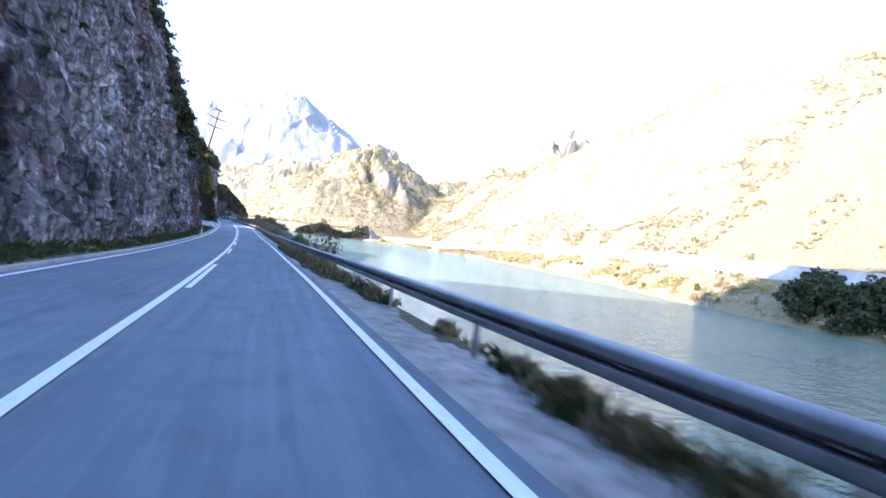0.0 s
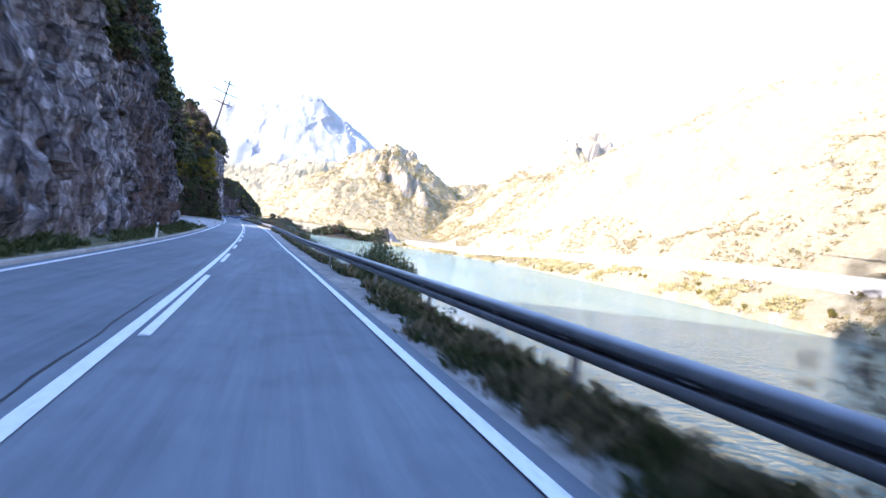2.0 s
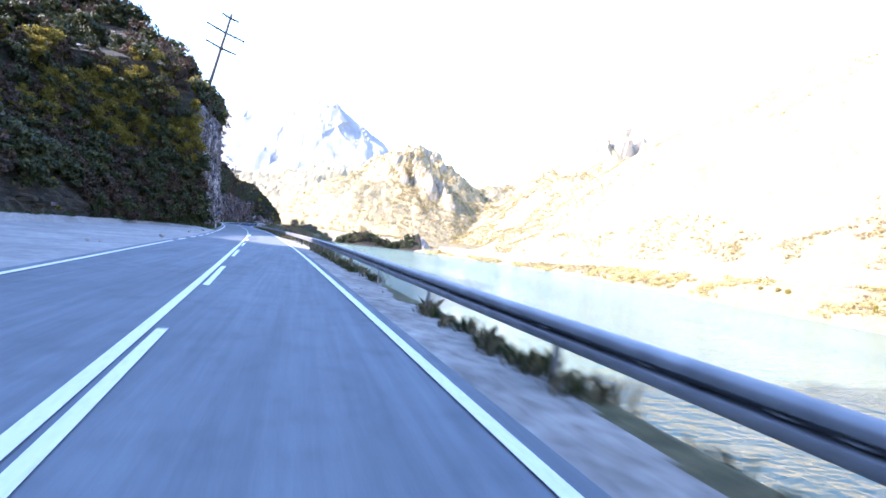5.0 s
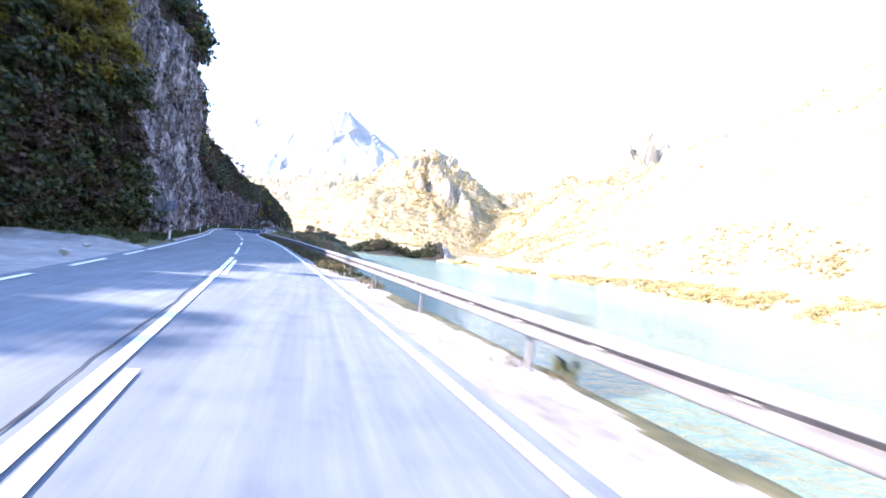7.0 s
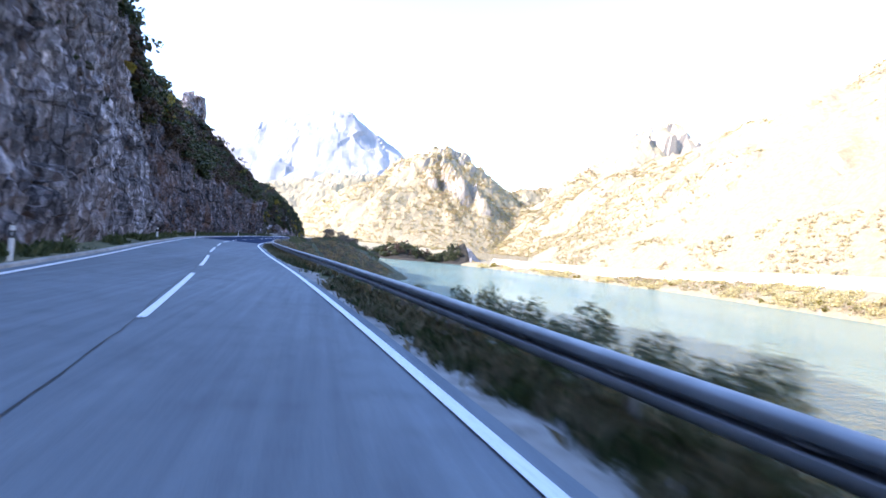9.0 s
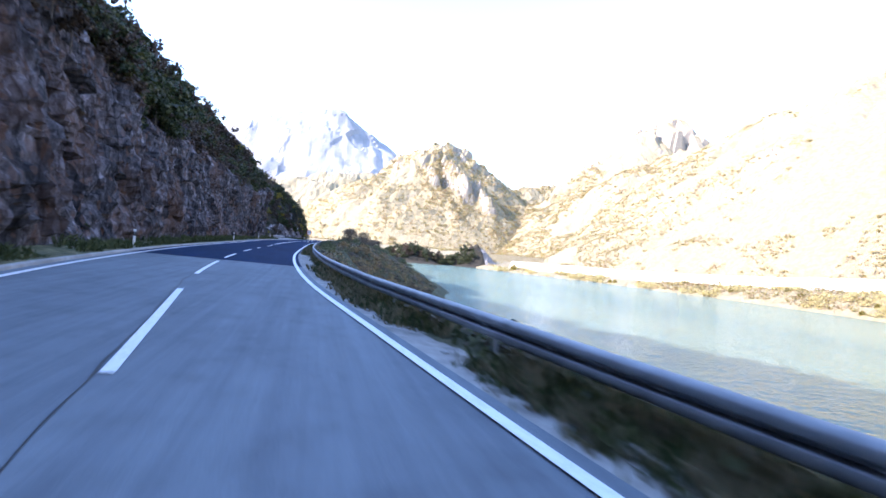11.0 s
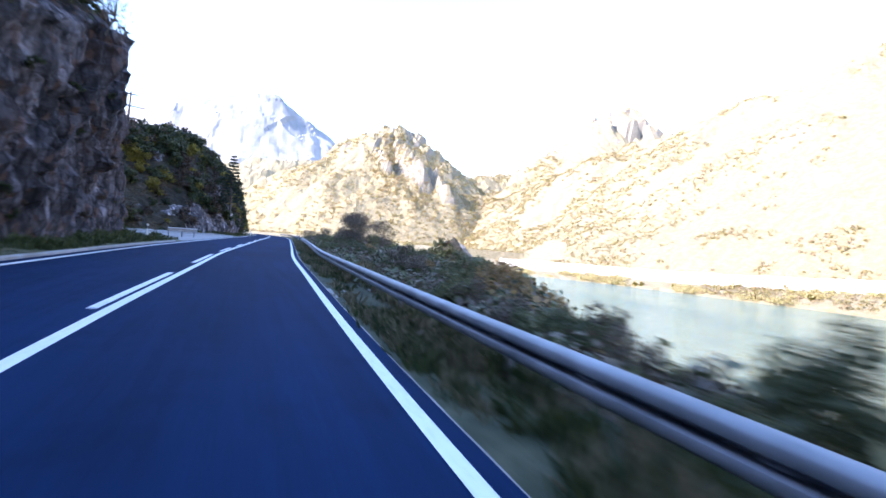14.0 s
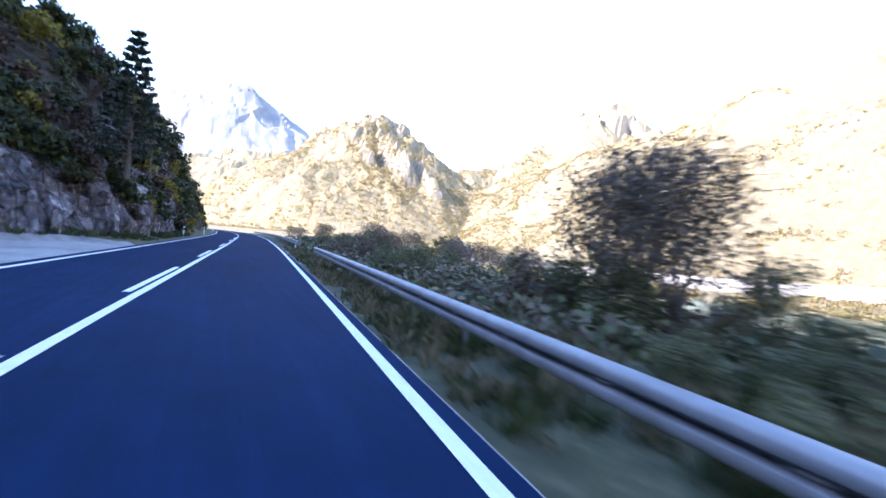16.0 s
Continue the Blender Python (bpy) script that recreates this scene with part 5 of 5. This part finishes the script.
N = 120000
hy = prg.uniform(40, 1250, N)
hx = SHORE(np.minimum(hy, 620)) + prg.random(N) ** 1.15 * 430
keep = fbm(hx / 60, hy / 60, hy * 0, 4, 131) + 0.5 * fbm(hx / 14, hy / 14, hy * 0, 2, 133) > np.interp(hy, [600, 800], [0.2, 0.04])
hx, hy = hx[keep], hy[keep]
hz = ground_z(hx, hy)
ok = hz > WATER + 1.5
pos = np.stack([hx, hy, hz], -1)[ok]
sy = prg.uniform(120, 640, 15000)
sx = SHORE(sy) + 1.5 + prg.random(15000) ** 1.2 * 60
keep = (np.abs(sx - SHORE(sy) - 20.5 - 1.5 * np.sin(sy / 47)) > 4.8) & (fbm(sx / 16, sy / 16, sy * 0, 3, 193) > 0.08)
pos = np.concatenate([pos, np.stack([sx, sy, ground_z(sx, sy)], -1)[keep]])
ey = prg.uniform(60, 600, 7000)
ex = SHORE(ey) + 0.5 + prg.random(7000) * 14.5
keep = fbm(ey / 12, ex / 6, ex * 0, 3, 191) > 0.12
ex, ey = ex[keep], ey[keep]
ez = ground_z(ex, ey)
scatter("hill_scrub", "golden bushes on the far river bank", np.stack([ex, ey, ez], -1)[ez > WATER + 0.3], 0.5 + 1.9 * prg.random(int((ez > WATER + 0.3).sum())) ** 2, 26, M["leaf_shore"], 9)
ky_ = prg.uniform(820, 1092, 15000)
kx_ = prg.uniform(-50, 470, 15000)
kz_ = ground_z(kx_, ky_)
keep = (kz_ > WATER + 3) & (kz_ < 165) & (fbm(kx_ / 40, ky_ / 40, ky_ * 0, 3, 135) > -0.25)
pos = np.concatenate([pos, np.stack([kx_, ky_, kz_], -1)[keep]])
half = prg.random(len(pos))
scatter("hill_scrub", "dry yellow autumn scrub on the valley side", pos[half < 0.62], (0.35 + 1.5 * prg.random(int((half < 0.62).sum())) ** 3) * np.interp(pos[half < 0.62][:, 1], [500, 900], [1, 1.9]), 9, M["leaf_hill"], 3)
scatter("hill_scrub", "brown bare scrub on the valley side", pos[half >= 0.62], (0.35 + 1.4 * prg.random(int((half >= 0.62).sum())) ** 3) * np.interp(pos[half >= 0.62][:, 1], [500, 900], [1, 1.9]), 9, M["leaf_hillbrown"], 4)

# ---- grass and weeds along the verges ----


def blades(name, label, pos, height, per, mat, seed):
    r = np.random.default_rng(seed)
    n_ = len(pos) * per
    p = np.repeat(pos, per, 0) + r.normal(size=(n_, 3)) * np.array([0.1, 0.1, 0.0])
    h_ = np.repeat(height, per) * (0.5 + 0.8 * r.random(n_))
    ang = r.random(n_) * 2 * np.pi
    lean = r.random(n_) * 0.7
    dx, dy = np.cos(ang), np.sin(ang)
    w_ = 0.012 + 0.012 * r.random(n_)
    base = p - np.array([0, 0, 0.03])
    a = base + np.stack([-dy * w_, dx * w_, 0 * w_], -1)
    b_ = base + np.stack([dy * w_, -dx * w_, 0 * w_], -1)
    mid = base + np.stack([dx * lean * h_ * 0.35, dy * lean * h_ * 0.35, h_ * 0.6], -1)
    tip = base + np.stack([dx * lean * h_, dy * lean * h_, h_ * (1 - 0.3 * lean)], -1)
    v = np.stack([a, b_, mid + (b_ - base) * 0.8, tip, mid + (a - base) * 0.8], 1).reshape(-1, 3)
    i = np.arange(n_)[:, None] * 5
    ob = new(name, mesh_from(name, v, (i + np.array([[0, 1, 2, 3, 4]])).tolist(), mat))
    return tagged(ob, label, "grass", kind="stuff")


ty = np.concatenate([prg.uniform(272, 420, 3600), prg.uniform(310, 352, 1500), prg.uniform(164, 258, 1800), prg.uniform(16, 62, 1200), prg.uniform(62, 100, 500)])
tw = np.interp(ty, [0, 230, 270, 284, 300, 330, 420], [1.5, 1.5, 1.5, 1.6, 2.2, 12, 16])
tu = 2.1 + prg.random(len(ty)) ** 1.2 * tw
keep = fbm(ty / 7, tu / 4, tu * 0, 3, 181) > -0.22
ty, tu = ty[keep], tu[keep]
tz = bank_z(EDGE(ty) + tu, ty)
tp = np.stack([EDGE(ty) + tu, ty, tz - 0.1], -1)
ts = prg.uniform(0.3, 0.75, len(tp)) * np.interp(ty, [0, 270, 290, 320, 420], [0.8, 0.8, 0.9, 1.1, 1.5])
pick = prg.random(len(tp))
scatter("brush", "dense dark green brush on the river bank", tp[pick < 0.5], ts[pick < 0.5], 46, M["leaf_brush"], 12)
scatter("brush", "dense brown brush on the river bank", tp[pick >= 0.5], ts[pick >= 0.5], 42, M["leaf_brushbrown"], 13)

by = np.concatenate([prg.uniform(246, 300, 700), prg.uniform(304, 338, 1300), prg.uniform(172, 246, 700)])
bu = SHELF(by) - 0.6 + prg.random(len(by)) * np.maximum(BANK(by) * 0.9 - SHELF(by) + 0.6, 1.0)
bz = bank_z(EDGE(by) + bu, by)
bp = np.stack([EDGE(by) + bu, by, bz - 0.1], -1)
bs = prg.uniform(0.35, 0.95, len(bp)) * np.interp(by, [240, 285], [0.7, 1.15])
pick = prg.random(len(bp))
for lo_, hi_, mat_, lab_, sd_ in ((0, 0.36, "leaf_gold", "golden brown autumn brush on the river bank", 14), (0.36, 0.7, "leaf_brushbrown", "brown brush falling to the river", 15), (0.7, 1.0, "leaf_brush", "green brush falling to the river", 16)):
    sel = (pick >= lo_) & (pick < hi_)
    scatter("brush", lab_, bp[sel], bs[sel], 60, M[mat_], sd_)

N = 17000
gy_ = prg.uniform(-4, 380, N)
gu = 1.35 + prg.random(N) ** 1.4 * 1.6
lush = 0.9 * sat((gy_ - 22) / 5) * sat((50 - gy_) / 5) + 0.9 * sat((gy_ - 161) / 6) * sat((244 - gy_) / 8) + sat((gy_ - 267) / 8)
gu = np.where(prg.random(N) < 0.6 * lush, prg.uniform(0.55, 1.7, N), gu)
gu = np.where((prg.random(N) < 0.7) & (gy_ > 285), prg.uniform(0.6, 7, N), gu)
keep = fbm(gy_ / 3, gu / 1.2, gu * 0, 3, 141) > -0.12
gy_, gu = gy_[keep], gu[keep]
gxp = EDGE(gy_) + gu
gzp = bank_z(gxp, gy_)
gp = np.stack([gxp, gy_, gzp], -1)
wy = np.concatenate([prg.uniform(267, 385, 9000), prg.uniform(270, 306, 3500), prg.uniform(161, 250, 4500), prg.uniform(18, 52, 1800)])
wu = np.where(wy > 255, 0.55 + prg.random(len(wy)) ** 1.3 * 6.0, 0.75 + prg.random(len(wy)) * 2.2)
keep = fbm(wy / 2.2, wu / 1.0, wu * 0, 3, 147) > -0.05
wy, wu = wy[keep], wu[keep]
wz = bank_z(EDGE(wy) + wu, wy)
gp = np.concatenate([gp, np.stack([EDGE(wy) + wu, wy, wz], -1)])
bare_ = (gp[:, 1] > 72) & (gp[:, 1] < 164) & (prg.random(len(gp)) < np.where(gp[:, 1] > 136, 0.95, 0.68))
gp = gp[~bare_]
half = prg.random(len(gp))
blades("verge_grass", "green weeds along the guardrail", gp[half < 0.55], prg.uniform(0.12, 0.34, int((half < 0.55).sum())), 16, M["blade_green"], 6)
blades("verge_grass", "dry straw-coloured grass along the guardrail", gp[half >= 0.55], prg.uniform(0.12, 0.4, int((half >= 0.55).sum())), 14, M["blade_dry"], 7)
N = 7000
gy_ = prg.uniform(4, 400, N)
gu = 0.5 + prg.random(N) * (np.maximum(FOOT(gy_), 1.0) - 0.2)
lay_ = (sat((gy_ - 107) / 5) * sat((169 - gy_) / 5) + sat((gy_ - 333) / 4) * sat((374 - gy_) / 6)) > 0.5
ok = (fbm(gy_ / 4, gu, gu * 0, 3, 151) > -0.15) & ~(lay_ & (gu < FOOT(gy_) - 1.2))
gy_, gu = gy_[ok], gu[ok]
gxp = EDGE(gy_) - LANES - 0.35 - gu
gzp = road_z(EDGE(gy_) - LANES - 0.3, gy_) + 0.08 + 0.18 * sat((gu - 0.6) / 2)
gp = np.stack([gxp, gy_, gzp], -1)
blades("verge_grass", "green weeds at the cliff foot", gp, prg.uniform(0.12, 0.45, len(gp)), 16, M["blade_green"], 8)

# loose stones on the verge and at the cliff foot
for k in range(90):
    q = prg.uniform(2, 330)
    left = prg.random() < 0.5
    s = prg.uniform(0.04, 0.11) * (1.6 if left else 1.0)
    bm = bmesh.new()
    bmesh.ops.create_icosphere(bm, subdivisions=1, radius=s)
    for v in bm.verts:
        v.co = Vector((v.co.x * prg.uniform(0.7, 1.4), v.co.y * prg.uniform(0.7, 1.4), v.co.z * prg.uniform(0.5, 0.9)))
    if left:
        x = float(EDGE(q)) - LANES - prg.uniform(0.8, 2.0)
        z = float(road_z(float(EDGE(q)) - LANES, q)) + 0.12
    else:
        x = float(EDGE(q)) + prg.uniform(0.6, 1.7)
        z = float(road_z(x, q)) - 0.06
    bmesh.ops.translate(bm, verts=bm.verts, vec=(x, q, z + s * 0.3))
    tagged(part("stone", bm, M["stone"]), "loose pale limestone lump on the verge", "stone", "loose stones")


# ---- rock tower above the woods ----
a_, z_ = np.meshgrid(np.linspace(0, 2 * np.pi, 49), np.linspace(0, 1, 40))
px_, py_, pz_ = np.cos(a_), np.sin(a_), z_ * 52
rad = (11.5 - 3.5 * z_) * (1 + 0.28 * cells(px_ * 1.6, py_ * 1.6, pz_ / 9, 161)[0] + 0.2 * cells(px_ * 4, py_ * 4, pz_ / 4, 163)[0])
rad[:, -1] = rad[:, 0]
topz = 54 + pz_ + np.where(z_ > 0.97, 5 * cells(px_ * 2, py_ * 2, pz_ * 0, 165)[0], 0)
rad[-1] *= 0.05
tower = grid_object("rock_tower", np.stack([-117 + rad * px_, 634 + rad * py_, topz], -1), M["rock"])
tagged(tower, "weathered grey rock tower above the wooded ridge", "rock", kind="structure")
